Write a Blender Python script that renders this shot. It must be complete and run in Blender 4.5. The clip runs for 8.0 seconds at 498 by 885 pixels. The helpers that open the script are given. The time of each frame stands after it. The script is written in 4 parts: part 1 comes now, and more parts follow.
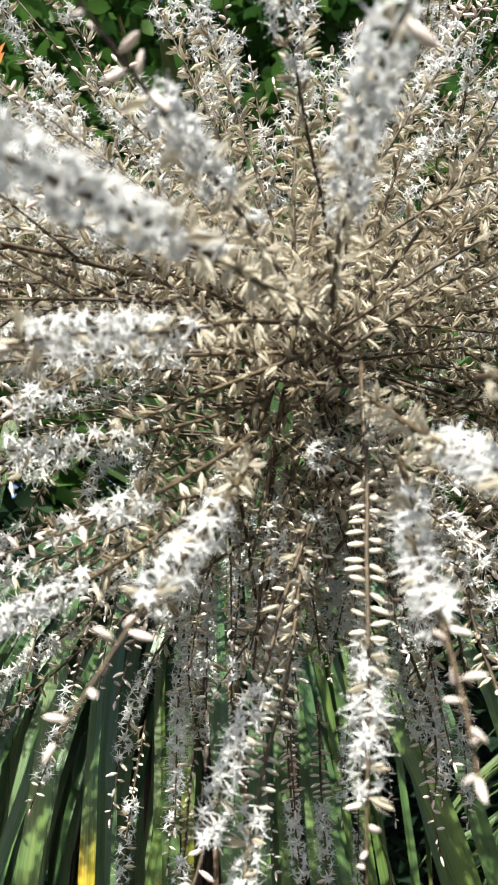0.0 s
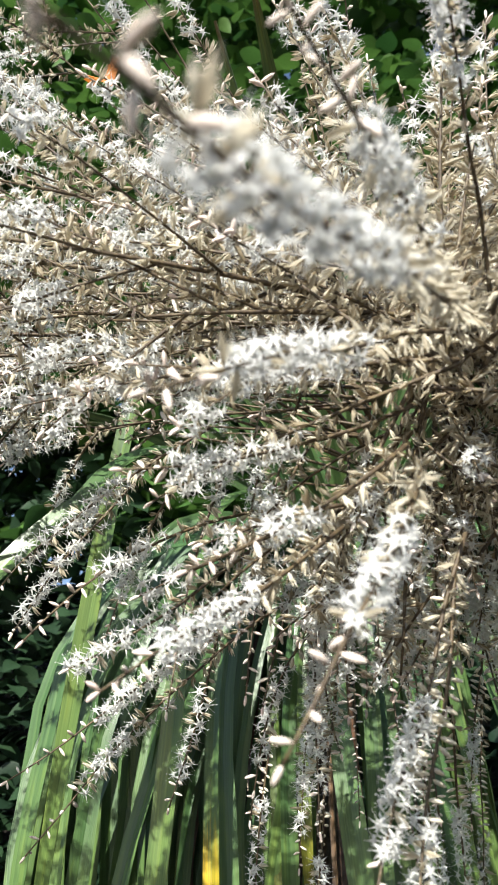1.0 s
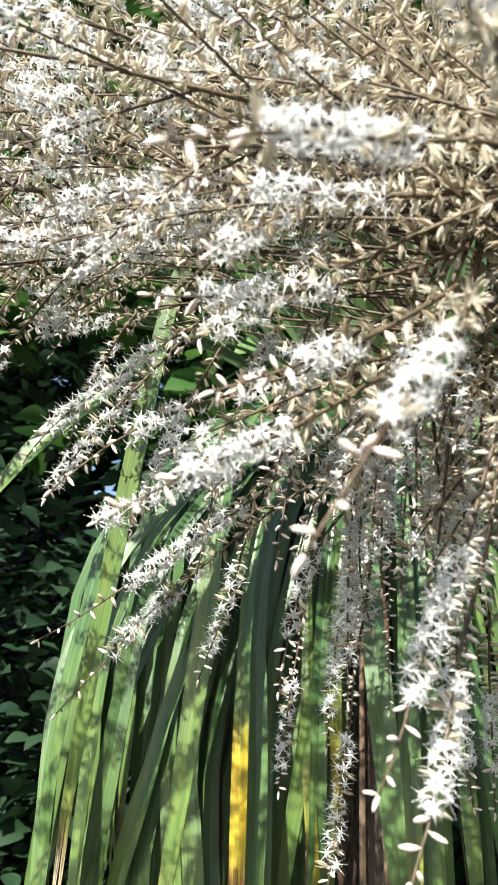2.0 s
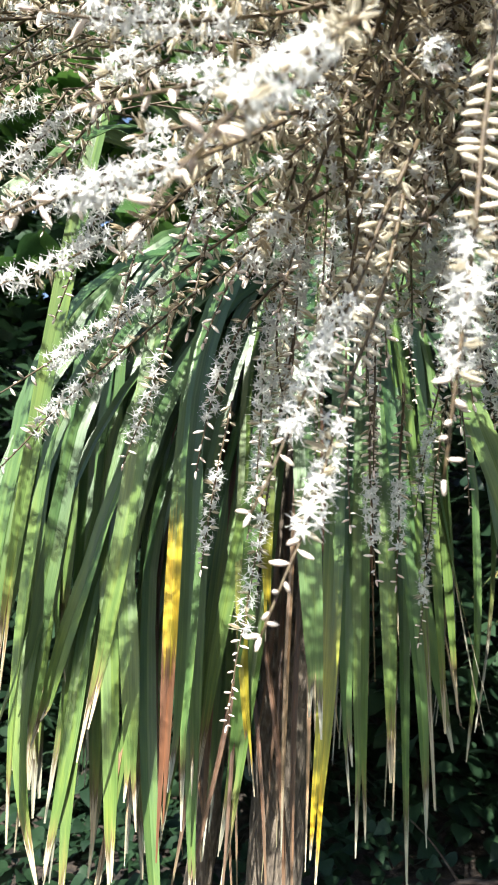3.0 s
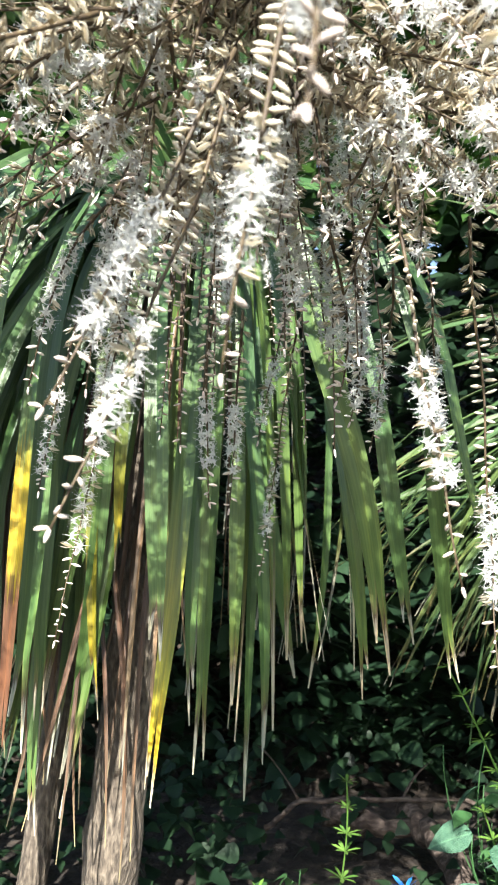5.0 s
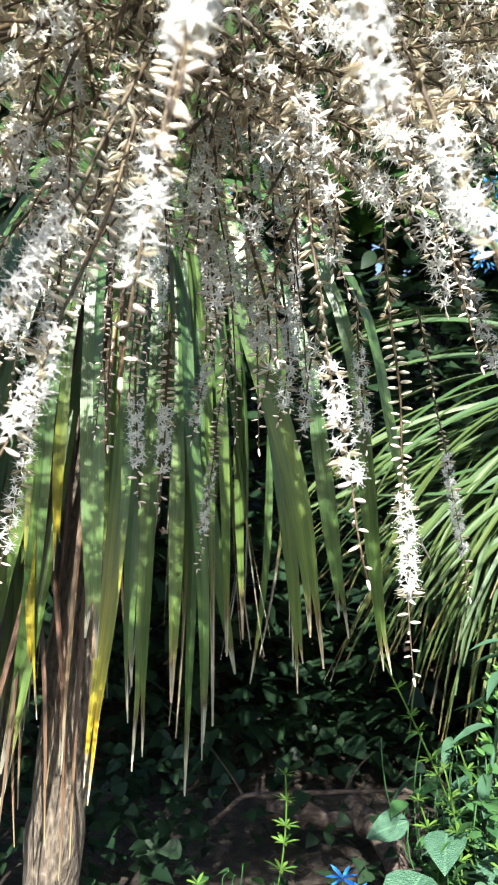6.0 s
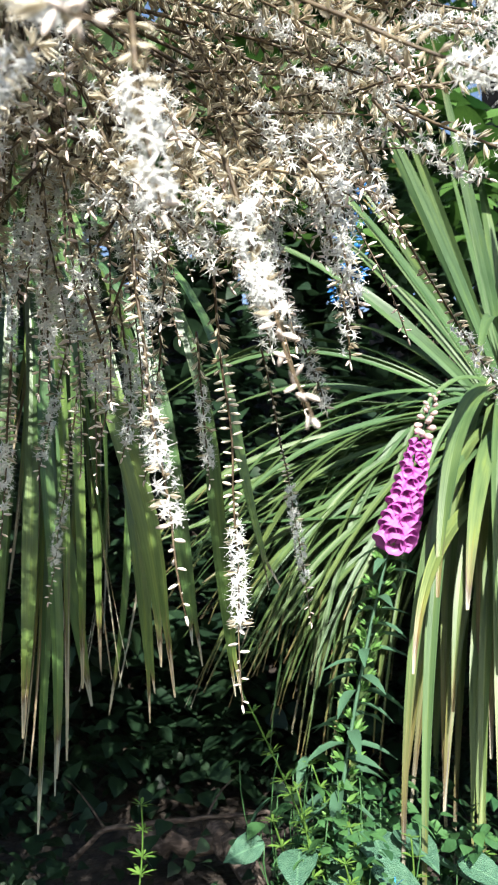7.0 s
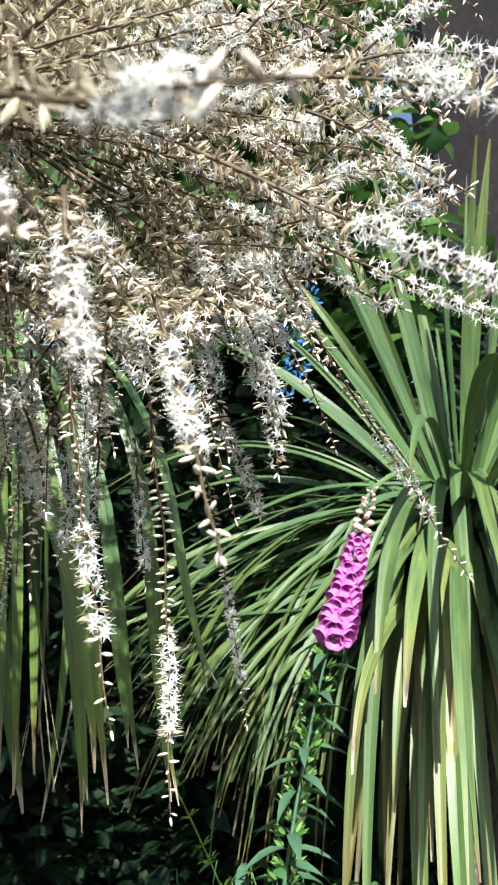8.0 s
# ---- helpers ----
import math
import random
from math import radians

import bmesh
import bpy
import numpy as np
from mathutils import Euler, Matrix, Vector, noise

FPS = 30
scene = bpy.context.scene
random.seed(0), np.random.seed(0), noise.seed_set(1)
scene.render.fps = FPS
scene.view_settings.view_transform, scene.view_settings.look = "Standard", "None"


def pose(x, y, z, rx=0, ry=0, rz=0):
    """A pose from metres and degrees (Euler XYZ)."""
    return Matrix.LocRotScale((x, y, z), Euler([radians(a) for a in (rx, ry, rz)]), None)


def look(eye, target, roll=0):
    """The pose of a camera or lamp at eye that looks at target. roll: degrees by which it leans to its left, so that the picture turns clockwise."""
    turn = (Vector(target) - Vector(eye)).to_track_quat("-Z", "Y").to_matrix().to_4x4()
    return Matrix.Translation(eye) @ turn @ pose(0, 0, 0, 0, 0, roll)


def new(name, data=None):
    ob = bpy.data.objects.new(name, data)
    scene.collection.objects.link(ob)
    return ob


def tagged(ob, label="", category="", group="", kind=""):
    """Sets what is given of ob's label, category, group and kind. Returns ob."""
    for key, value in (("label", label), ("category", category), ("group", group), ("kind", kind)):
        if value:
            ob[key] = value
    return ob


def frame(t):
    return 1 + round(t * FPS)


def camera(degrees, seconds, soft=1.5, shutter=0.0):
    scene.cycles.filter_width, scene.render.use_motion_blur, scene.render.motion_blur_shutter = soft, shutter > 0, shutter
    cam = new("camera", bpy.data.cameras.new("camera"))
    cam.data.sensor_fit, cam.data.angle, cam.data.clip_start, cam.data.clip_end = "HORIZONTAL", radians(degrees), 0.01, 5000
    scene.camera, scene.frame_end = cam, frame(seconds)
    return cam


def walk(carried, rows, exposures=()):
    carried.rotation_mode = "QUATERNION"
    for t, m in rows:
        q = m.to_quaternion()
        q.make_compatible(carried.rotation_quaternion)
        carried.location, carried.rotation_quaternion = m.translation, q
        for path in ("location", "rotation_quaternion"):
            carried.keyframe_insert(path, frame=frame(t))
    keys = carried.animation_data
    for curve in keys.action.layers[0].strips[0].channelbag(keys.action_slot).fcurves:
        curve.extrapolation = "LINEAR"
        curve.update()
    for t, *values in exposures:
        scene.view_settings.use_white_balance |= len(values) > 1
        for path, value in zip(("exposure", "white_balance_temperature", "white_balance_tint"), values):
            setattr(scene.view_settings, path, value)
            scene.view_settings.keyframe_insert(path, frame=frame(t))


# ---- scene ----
# ---- camera and walk ----
cam = camera(34.80, 8.0, soft=1.0)
cam.data.dof.use_dof = True
cam.data.dof.focus_distance = 0.85
cam.data.dof.aperture_fstop = 21.0
PATH = [
    (0, (-0.0004, -0.0392, 0.7901), (-0.0017, 1.7173, 1.7464), -4.40),
    (0.5, (-0.0234, -0.0437, 0.7967), (-0.1362, 1.7117, 1.7485), -3.64),
    (1, (-0.0443, -0.0491, 0.8016), (-0.2461, 1.6985, 1.7530), -2.66),
    (1.2, (-0.0524, -0.0457, 0.8014), (-0.2853, 1.6996, 1.7499), -2.35),
    (2.3, (-0.0345, 0.0056, 0.7494), (-0.3677, 1.8547, 1.4348), 1.19),
    (2.5, (-0.0217, 0.0074, 0.7379), (-0.3427, 1.8837, 1.3514), 1.20),
    (3, (-0.0066, 0.0099, 0.7155), (-0.2573, 1.9501, 1.1313), 1.20),
    (3.5, (0.0026, 0.0162, 0.7030), (-0.2060, 1.9767, 1.0392), 1.60),
    (4, (0.0164, 0.0262, 0.6945), (-0.0939, 1.9966, 1.0186), 1.80),
    (4.5, (0.0259, 0.0078, 0.6898), (-0.0015, 1.9840, 0.9962), 1.85),
    (4.7, (0.0315, 0.0086, 0.6897), (0.0403, 1.9858, 0.9910), 1.80),
    (5.8, (0.0575, -0.0064, 0.6909), (0.1821, 1.9684, 0.9817), 1.49),
    (6, (0.0643, -0.0128, 0.6884), (0.2264, 1.9584, 0.9851), 1.14),
    (6.5, (0.0839, -0.0266, 0.6872), (0.3746, 1.9291, 0.9878), 0.44),
    (7, (0.0972, -0.0514, 0.6985), (0.5627, 1.8611, 1.0530), -0.49),
    (7.5, (0.1105, -0.0701, 0.7074), (0.6501, 1.8029, 1.1553), -0.70),
    (8, (0.1046, -0.0886, 0.7154), (0.6817, 1.7432, 1.2737), -0.93),
]
walk(cam, [(t, look(eye, target, roll)) for t, eye, target, roll in PATH], exposures=[(0, 1.12), (1, 1.22), (2.5, 1.65), (3, 1.78), (4, 1.95), (4.5, 1.95), (6, 1.82), (7, 1.6), (8, 1.43)])

# ---- world, sun, exposure ----
SUN_WAY = Vector((-0.12, -0.80, 0.56)).normalized()
world = bpy.data.worlds.new("sky_world")
scene.world = world
world.use_nodes = True
wn = world.node_tree
wn.nodes.clear()
sky = wn.nodes.new("ShaderNodeTexSky")
sky.sky_type = "NISHITA"
sky.sun_disc = False
sky.sun_elevation = math.asin(SUN_WAY.z)
sky.sun_rotation = math.atan2(SUN_WAY.x, SUN_WAY.y)
back = wn.nodes.new("ShaderNodeBackground")
back.inputs["Strength"].default_value = 0.082
out = wn.nodes.new("ShaderNodeOutputWorld")
wn.links.new(sky.outputs[0], back.inputs[0])
wn.links.new(back.outputs[0], out.inputs[0])
sun_data = bpy.data.lights.new("sun", "SUN")
sun_data.energy = 5.0
sun_data.angle = radians(0.53)
sun_data.color = (1.0, 0.965, 0.90)
sun = new("sun", sun_data)
sun.matrix_world = look(SUN_WAY * 20, (0, 0, 0))


# ---- materials ----
def shader(name):
    m = bpy.data.materials.new(name)
    m.use_nodes = True
    nt = m.node_tree
    nt.nodes.clear()
    o = nt.nodes.new("ShaderNodeOutputMaterial")
    p = nt.nodes.new("ShaderNodeBsdfPrincipled")
    nt.links.new(p.outputs[0], o.inputs[0])
    return m, nt, p, o


def node(nt, kind, **values):
    n = nt.nodes.new(kind)
    for k, v in values.items():
        n.inputs[k.replace("_", " ")].default_value = v
    return n


def ramp(nt, stops, source):
    r = nt.nodes.new("ShaderNodeValToRGB")
    e = r.color_ramp.elements
    while len(e) < len(stops):
        e.new(0.5)
    for el, (pos, col) in zip(e, stops):
        el.position, el.color = pos, (*col, 1)
    nt.links.new(source, r.inputs[0])
    return r.outputs[0]


def mixed(nt, kind, fac, a, b):
    n = nt.nodes.new("ShaderNodeMix")
    n.data_type, n.blend_type = "RGBA", kind
    for sock, val in ((n.inputs[0], fac), (n.inputs[6], a), (n.inputs[7], b)):
        if isinstance(val, bpy.types.NodeSocket):
            nt.links.new(val, sock)
        else:
            sock.default_value = val if isinstance(val, (int, float)) else (*val, 1)
    return n.outputs[2]


def bumped(nt, p, height, strength, distance):
    b = node(nt, "ShaderNodeBump", Strength=strength, Distance=distance)
    nt.links.new(height, b.inputs["Height"])
    nt.links.new(b.outputs[0], p.inputs["Normal"])


def translucent(nt, p, o, colour, share):
    """Lets part of the light through a thin blade or petal."""
    t = nt.nodes.new("ShaderNodeBsdfTranslucent")
    m = nt.nodes.new("ShaderNodeMixShader")
    m.inputs[0].default_value = share
    nt.links.new(colour, t.inputs[0])
    nt.links.new(p.outputs[0], m.inputs[1])
    nt.links.new(t.outputs[0], m.inputs[2])
    nt.links.new(m.outputs[0], o.inputs[0])


def petal_material(name, lo, hi, rough, through_share, grain=900.0, mottle=0.6):
    m, nt, p, o = shader(name)
    g = nt.nodes.new("ShaderNodeNewGeometry")
    c1 = ramp(nt, [(0.0, lo), (0.55, tuple((a + b) / 2 for a, b in zip(lo, hi))), (1.0, hi)], g.outputs["Random Per Island"])
    tc = nt.nodes.new("ShaderNodeTexCoord")
    n = node(nt, "ShaderNodeTexNoise", Scale=grain, Detail=2.0)
    nt.links.new(tc.outputs["Object"], n.inputs["Vector"])
    c2 = ramp(nt, [(0.3, (0.72, 0.68, 0.62)), (0.7, (1, 1, 1))], n.outputs[0])
    col = mixed(nt, "MULTIPLY", mottle, c1, c2)
    nt.links.new(col, p.inputs["Base Color"])
    p.inputs["Roughness"].default_value = rough
    bumped(nt, p, n.outputs[0], 0.3, 0.0004)
    translucent(nt, p, o, col, through_share)
    return m


def blade_material(name, stops, rough=0.36, share=0.16):
    """A strap leaf: colour along its length, fine veins, blotches; the leaf's own length is v."""
    m, nt, p, o = shader(name)
    uv = nt.nodes.new("ShaderNodeUVMap")
    uv.uv_map = "blade"
    sep = nt.nodes.new("ShaderNodeSeparateXYZ")
    nt.links.new(uv.outputs[0], sep.inputs[0])
    info = nt.nodes.new("ShaderNodeObjectInfo")
    comb = nt.nodes.new("ShaderNodeCombineXYZ")
    off = node(nt, "ShaderNodeMath")
    off.operation = "MULTIPLY"
    off.inputs[1].default_value = 37.0
    nt.links.new(info.outputs["Random"], off.inputs[0])
    nt.links.new(off.outputs[0], comb.inputs[2])
    nt.links.new(sep.outputs[0], comb.inputs[0])
    nt.links.new(sep.outputs[1], comb.inputs[1])

    def streak(sx, sy, detail):
        mp = nt.nodes.new("ShaderNodeMapping")
        mp.inputs["Scale"].default_value = (sx, sy, 1)
        nt.links.new(comb.outputs[0], mp.inputs[0])
        n = node(nt, "ShaderNodeTexNoise", Scale=1.0, Detail=detail)
        nt.links.new(mp.outputs[0], n.inputs["Vector"])
        return n.outputs[0]

    veins, blotch, edge = streak(16, 1.4, 4.0), streak(3, 9, 3.0), streak(9, 5, 4.0)
    jitter = node(nt, "ShaderNodeMath")
    jitter.operation = "MULTIPLY_ADD"
    jitter.inputs[1].default_value = 0.20
    nt.links.new(edge, jitter.inputs[0])
    nt.links.new(sep.outputs[1], jitter.inputs[2])
    centred = node(nt, "ShaderNodeMath")
    centred.operation = "SUBTRACT"
    centred.inputs[1].default_value = 0.10
    nt.links.new(jitter.outputs[0], centred.inputs[0])
    along = ramp(nt, stops, centred.outputs[0])
    c = mixed(nt, "MULTIPLY", 0.75, along, ramp(nt, [(0.25, (0.48, 0.54, 0.46)), (0.75, (1.18, 1.14, 1.05))], veins))
    c = mixed(nt, "MULTIPLY", 0.85, c, ramp(nt, [(0.3, (0.60, 0.70, 0.66)), (0.52, (1.0, 1.0, 1.0)), (0.72, (1.40, 1.24, 0.92))], blotch))
    c = mixed(nt, "MULTIPLY", 0.8, c, ramp(nt, [(0.0, (0.72, 0.84, 0.85)), (1.0, (1.15, 1.05, 0.85))], info.outputs["Random"]))
    nt.links.new(c, p.inputs["Base Color"])
    p.inputs["Roughness"].default_value = rough
    p.inputs["Specular IOR Level"].default_value = 0.5
    bumped(nt, p, veins, 0.35, 0.0015)
    translucent(nt, p, o, c, share)
    return m


def rough_material(name, cols, scale, rough, bump, depth, detail=6.0, stretch=(1, 1, 1)):
    m, nt, p, o = shader(name)
    tc = nt.nodes.new("ShaderNodeTexCoord")
    mp = nt.nodes.new("ShaderNodeMapping")
    mp.inputs["Scale"].default_value = stretch
    nt.links.new(tc.outputs["Object"], mp.inputs[0])
    n = node(nt, "ShaderNodeTexNoise", Scale=scale, Detail=detail)
    big = node(nt, "ShaderNodeTexNoise", Scale=scale * 0.12, Detail=3.0)
    for t in (n, big):
        nt.links.new(mp.outputs[0], t.inputs["Vector"])
    k = len(cols) - 1
    c = ramp(nt, [(0.28 + 0.44 * i / k, col) for i, col in enumerate(cols)], n.outputs[0])
    c = mixed(nt, "MULTIPLY", 0.7, c, ramp(nt, [(0.3, (0.55, 0.55, 0.55)), (0.7, (1.1, 1.1, 1.1))], big.outputs[0]))
    nt.links.new(c, p.inputs["Base Color"])
    p.inputs["Roughness"].default_value = rough
    bumped(nt, p, n.outputs[0], bump, depth)
    return m


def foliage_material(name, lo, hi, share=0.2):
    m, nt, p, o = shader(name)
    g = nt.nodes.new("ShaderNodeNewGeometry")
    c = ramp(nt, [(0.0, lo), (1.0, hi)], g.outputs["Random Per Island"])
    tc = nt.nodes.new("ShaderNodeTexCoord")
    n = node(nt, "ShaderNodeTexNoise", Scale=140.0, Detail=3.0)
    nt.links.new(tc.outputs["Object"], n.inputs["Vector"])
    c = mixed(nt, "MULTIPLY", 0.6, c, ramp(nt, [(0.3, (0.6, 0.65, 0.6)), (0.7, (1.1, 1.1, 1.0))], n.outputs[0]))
    nt.links.new(c, p.inputs["Base Color"])
    p.inputs["Roughness"].default_value = 0.5
    p.inputs["Specular IOR Level"].default_value = 0.35
    bumped(nt, p, n.outputs[0], 0.25, 0.002)
    translucent(nt, p, o, c, share)
    return m


LIVE = (0.046, 0.118, 0.056)
PALE = (0.106, 0.180, 0.060)
STRAW = (0.42, 0.34, 0.22)
GOLD = (0.52, 0.38, 0.035)
RUST = (0.19, 0.085, 0.055)
ASH = (0.54, 0.49, 0.43)
BURNT = (0.11, 0.066, 0.055)
GREEN = blade_material("cordyline_green", [(0.0, LIVE), (0.5, PALE), (0.82, (0.115, 0.195, 0.06)), (0.88, (0.20, 0.21, 0.08)), (0.905, BURNT), (0.925, ASH), (1.0, ASH)])
TURNING = blade_material("cordyline_turning", [(0.0, LIVE), (0.42, PALE), (0.50, GOLD), (0.64, GOLD), (0.69, RUST), (1.0, RUST)])
YELLOW = blade_material("cordyline_yellow", [(0.0, LIVE), (0.45, (0.11, 0.16, 0.04)), (0.70, (0.22, 0.21, 0.03)), (0.90, (0.36, 0.29, 0.035)), (0.94, BURNT), (0.97, ASH)])
YELLOW_TIP = blade_material("cordyline_yellow_tip", [(0.0, LIVE), (0.45, PALE), (0.60, (0.17, 0.20, 0.045)), (0.78, (0.30, 0.30, 0.04)), (0.86, GOLD), (0.93, GOLD), (0.95, BURNT), (0.975, ASH)])
BROWN = blade_material("cordyline_dead", [(0.0, (0.09, 0.055, 0.042)), (0.6, (0.135, 0.070, 0.050)), (0.9, (0.20, 0.125, 0.095)), (1.0, STRAW)])
DRY = blade_material("cordyline_dry", [(0.0, (0.13, 0.08, 0.05)), (0.5, (0.24, 0.135, 0.085)), (0.85, (0.33, 0.22, 0.15)), (1.0, ASH)])
UPRIGHT = blade_material("cordyline_fresh", [(0.0, (0.125, 0.225, 0.085)), (0.5, (0.088, 0.160, 0.070)), (0.93, (0.13, 0.20, 0.080)), (1.0, (0.22, 0.16, 0.09))], rough=0.46, share=0.25)
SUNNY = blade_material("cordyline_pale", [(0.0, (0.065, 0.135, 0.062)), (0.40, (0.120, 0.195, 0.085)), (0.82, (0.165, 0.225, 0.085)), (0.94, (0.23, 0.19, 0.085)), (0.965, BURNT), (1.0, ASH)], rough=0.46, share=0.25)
LEAN = blade_material("cordyline_lean", [(0.0, (0.05, 0.115, 0.05)), (0.5, (0.065, 0.135, 0.055)), (1.0, (0.085, 0.15, 0.06))], rough=0.5)
WHITE = petal_material("open_petal", (0.74, 0.75, 0.72), (0.86, 0.87, 0.86), 0.6, 0.45, 900.0, 0.3)
SPENT = petal_material("faded_petal", (0.36, 0.295, 0.185), (0.85, 0.815, 0.685), 0.65, 0.45)
CREAM = petal_material("closed_petal", (0.62, 0.55, 0.42), (0.86, 0.82, 0.70), 0.6, 0.2)
BUD = petal_material("bud_skin", (0.76, 0.62, 0.55), (0.90, 0.84, 0.76), 0.5, 0.12)
STALK = rough_material("spike_stalk", [(0.035, 0.022, 0.011), (0.075, 0.05, 0.024), (0.15, 0.115, 0.055)], 260.0, 0.6, 0.3, 0.001)
BARK = rough_material("cordyline_bark", [(0.045, 0.036, 0.028), (0.115, 0.092, 0.068), (0.24, 0.20, 0.15)], 150.0, 0.9, 1.0, 0.012, stretch=(1, 1, 0.3))
SOIL = rough_material("dark_soil", [(0.010, 0.008, 0.006), (0.03, 0.022, 0.016), (0.075, 0.056, 0.040)], 30.0, 0.95, 0.8, 0.03)
DEADWOOD = rough_material("dead_wood", [(0.025, 0.018, 0.015), (0.075, 0.054, 0.042), (0.19, 0.15, 0.125)], 90.0, 0.9, 0.7, 0.01, stretch=(0.3, 1, 1))
# Near-black base stands in for shade on a wall that faces the sun.
WALLING = rough_material("shade_dark_wall", [(0.008, 0.007, 0.008), (0.012, 0.011, 0.012), (0.018, 0.016, 0.018)], 18.0, 0.95, 0.4, 0.006)
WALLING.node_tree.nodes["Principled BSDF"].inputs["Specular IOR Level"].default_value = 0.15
# Greens far below a real ivy leaf's: the deep shade is in the colour.
IVY = foliage_material("ivy_leaf_shade_dark", (0.008, 0.023, 0.012), (0.026, 0.058, 0.026))
HERB = foliage_material("herb_leaf", (0.022, 0.078, 0.034), (0.075, 0.18, 0.060))
CLEAVER = foliage_material("cleavers_leaf", (0.070, 0.165, 0.036), (0.15, 0.27, 0.055), 0.3)
BLUEGREEN = foliage_material("foxglove_leaf", (0.045, 0.115, 0.072), (0.085, 0.175, 0.105))


def wrinkled_material(name, lo, hi):
    """A felted leaf, one unit long: wrinkles, side veins and a pale midrib."""
    m, nt, p, o = shader(name)
    tc = nt.nodes.new("ShaderNodeTexCoord")
    n = node(nt, "ShaderNodeTexNoise", Scale=7.0, Detail=5.0)
    nt.links.new(tc.outputs["Object"], n.inputs["Vector"])
    vor = node(nt, "ShaderNodeTexVoronoi", Scale=24.0)
    vor.feature = "DISTANCE_TO_EDGE"
    nt.links.new(tc.outputs["Object"], vor.inputs["Vector"])
    sep = nt.nodes.new("ShaderNodeSeparateXYZ")
    nt.links.new(tc.outputs["Object"], sep.inputs[0])
    side = node(nt, "ShaderNodeMath")
    side.operation = "ABSOLUTE"
    nt.links.new(sep.outputs[0], side.inputs[0])
    c = ramp(nt, [(0.3, lo), (0.7, hi)], n.outputs[0])
    c = mixed(nt, "MULTIPLY", 0.7, c, ramp(nt, [(0.0, (1.2, 1.18, 1.15)), (0.12, (0.94, 0.95, 0.95)), (0.4, (1.05, 1.05, 1.05))], vor.outputs["Distance"]))
    c = mixed(nt, "MULTIPLY", 0.9, c, ramp(nt, [(0.0, (1.8, 1.6, 1.5)), (0.03, (1, 1, 1))], side.outputs[0]))
    nt.links.new(c, p.inputs["Base Color"])
    p.inputs["Roughness"].default_value = 0.6
    bumped(nt, p, vor.outputs["Distance"], 0.4, 0.03)
    translucent(nt, p, o, c, 0.15)
    return m


FELTED = wrinkled_material("foxglove_ground_leaf", (0.035, 0.105, 0.065), (0.075, 0.17, 0.10))
POD = foliage_material("green_calyx", (0.07, 0.19, 0.045), (0.17, 0.33, 0.09))
SHRUB = foliage_material("shrub_leaf", (0.018, 0.06, 0.016), (0.09, 0.19, 0.04), 0.3)
MAGENTA = petal_material("foxglove_bell", (0.68, 0.13, 0.62), (0.84, 0.30, 0.80), 0.45, 0.35, 160.0)
BLUSH = petal_material("foxglove_bud", (0.55, 0.30, 0.42), (0.60, 0.55, 0.42), 0.5, 0.2, 160.0)
BLUE = petal_material("blue_petal", (0.02, 0.14, 0.55), (0.05, 0.36, 0.85), 0.5, 0.2)
ORANGE = petal_material("orange_dead_leaf", (0.45, 0.14, 0.02), (0.55, 0.20, 0.03), 0.6, 0.3, 60.0)
rng = random.Random(11)
UP = Vector((0, 0, 1))


# ---- building helpers ----
def mesh_of(name, verts, faces, material, smooth=True, uvs=None):
    me = bpy.data.meshes.new(name)
    me.from_pydata([tuple(v) for v in verts], [], faces)
    me.materials.append(material)
    if smooth:
        me.shade_smooth()
    if uvs is not None:
        layer = me.uv_layers.new(name="blade")
        idx = np.empty(len(me.loops), dtype=np.int32)
        me.loops.foreach_get("vertex_index", idx)
        layer.data.foreach_set("uv", np.asarray(uvs, dtype=np.float32)[idx].ravel())
    return me


def thing(name, place, label, category, group="", kind=""):
    ob = new(name)
    ob.empty_display_size = 0.05
    ob.location = place
    return tagged(ob, label, category, group, kind)


def part(name, me, parent, label="", kind=""):
    """Links a mesh in world coordinates as one part under a thing or a part."""
    ob = new(name, me)
    ob.parent = parent
    top = parent.parent is None
    if top:
        ob.matrix_parent_inverse = Matrix.Translation(parent.location).inverted()
    return tagged(ob, label, kind=kind)


def bulk(name, shape, mats, material, smooth=False):
    """One mesh of many copies of a small triangle shape, one for each 4 x 4 matrix."""
    tv, tf = shape
    mats = np.asarray(mats, dtype=np.float64)
    n, k = len(mats), len(tv)
    v = np.einsum("nij,kj->nki", mats[:, :3, :3], tv) + mats[:, None, :3, 3]
    f = (tf[None] + (np.arange(n) * k)[:, None, None]).reshape(-1, 3)
    me = bpy.data.meshes.new(name)
    me.vertices.add(n * k)
    me.vertices.foreach_set("co", v.astype(np.float32).ravel())
    me.loops.add(f.size)
    me.loops.foreach_set("vertex_index", f.astype(np.int32).ravel())
    me.polygons.add(len(f))
    me.polygons.foreach_set("loop_start", np.arange(0, f.size, 3, dtype=np.int32))
    me.polygons.foreach_set("use_smooth", np.full(len(f), smooth))
    me.materials.append(material)
    me.update(calc_edges=True)
    return me


def shape_mesh(name, shape, material, smooth=True):
    return mesh_of(name, shape[0], [tuple(int(i) for i in f) for f in shape[1]], material, smooth)


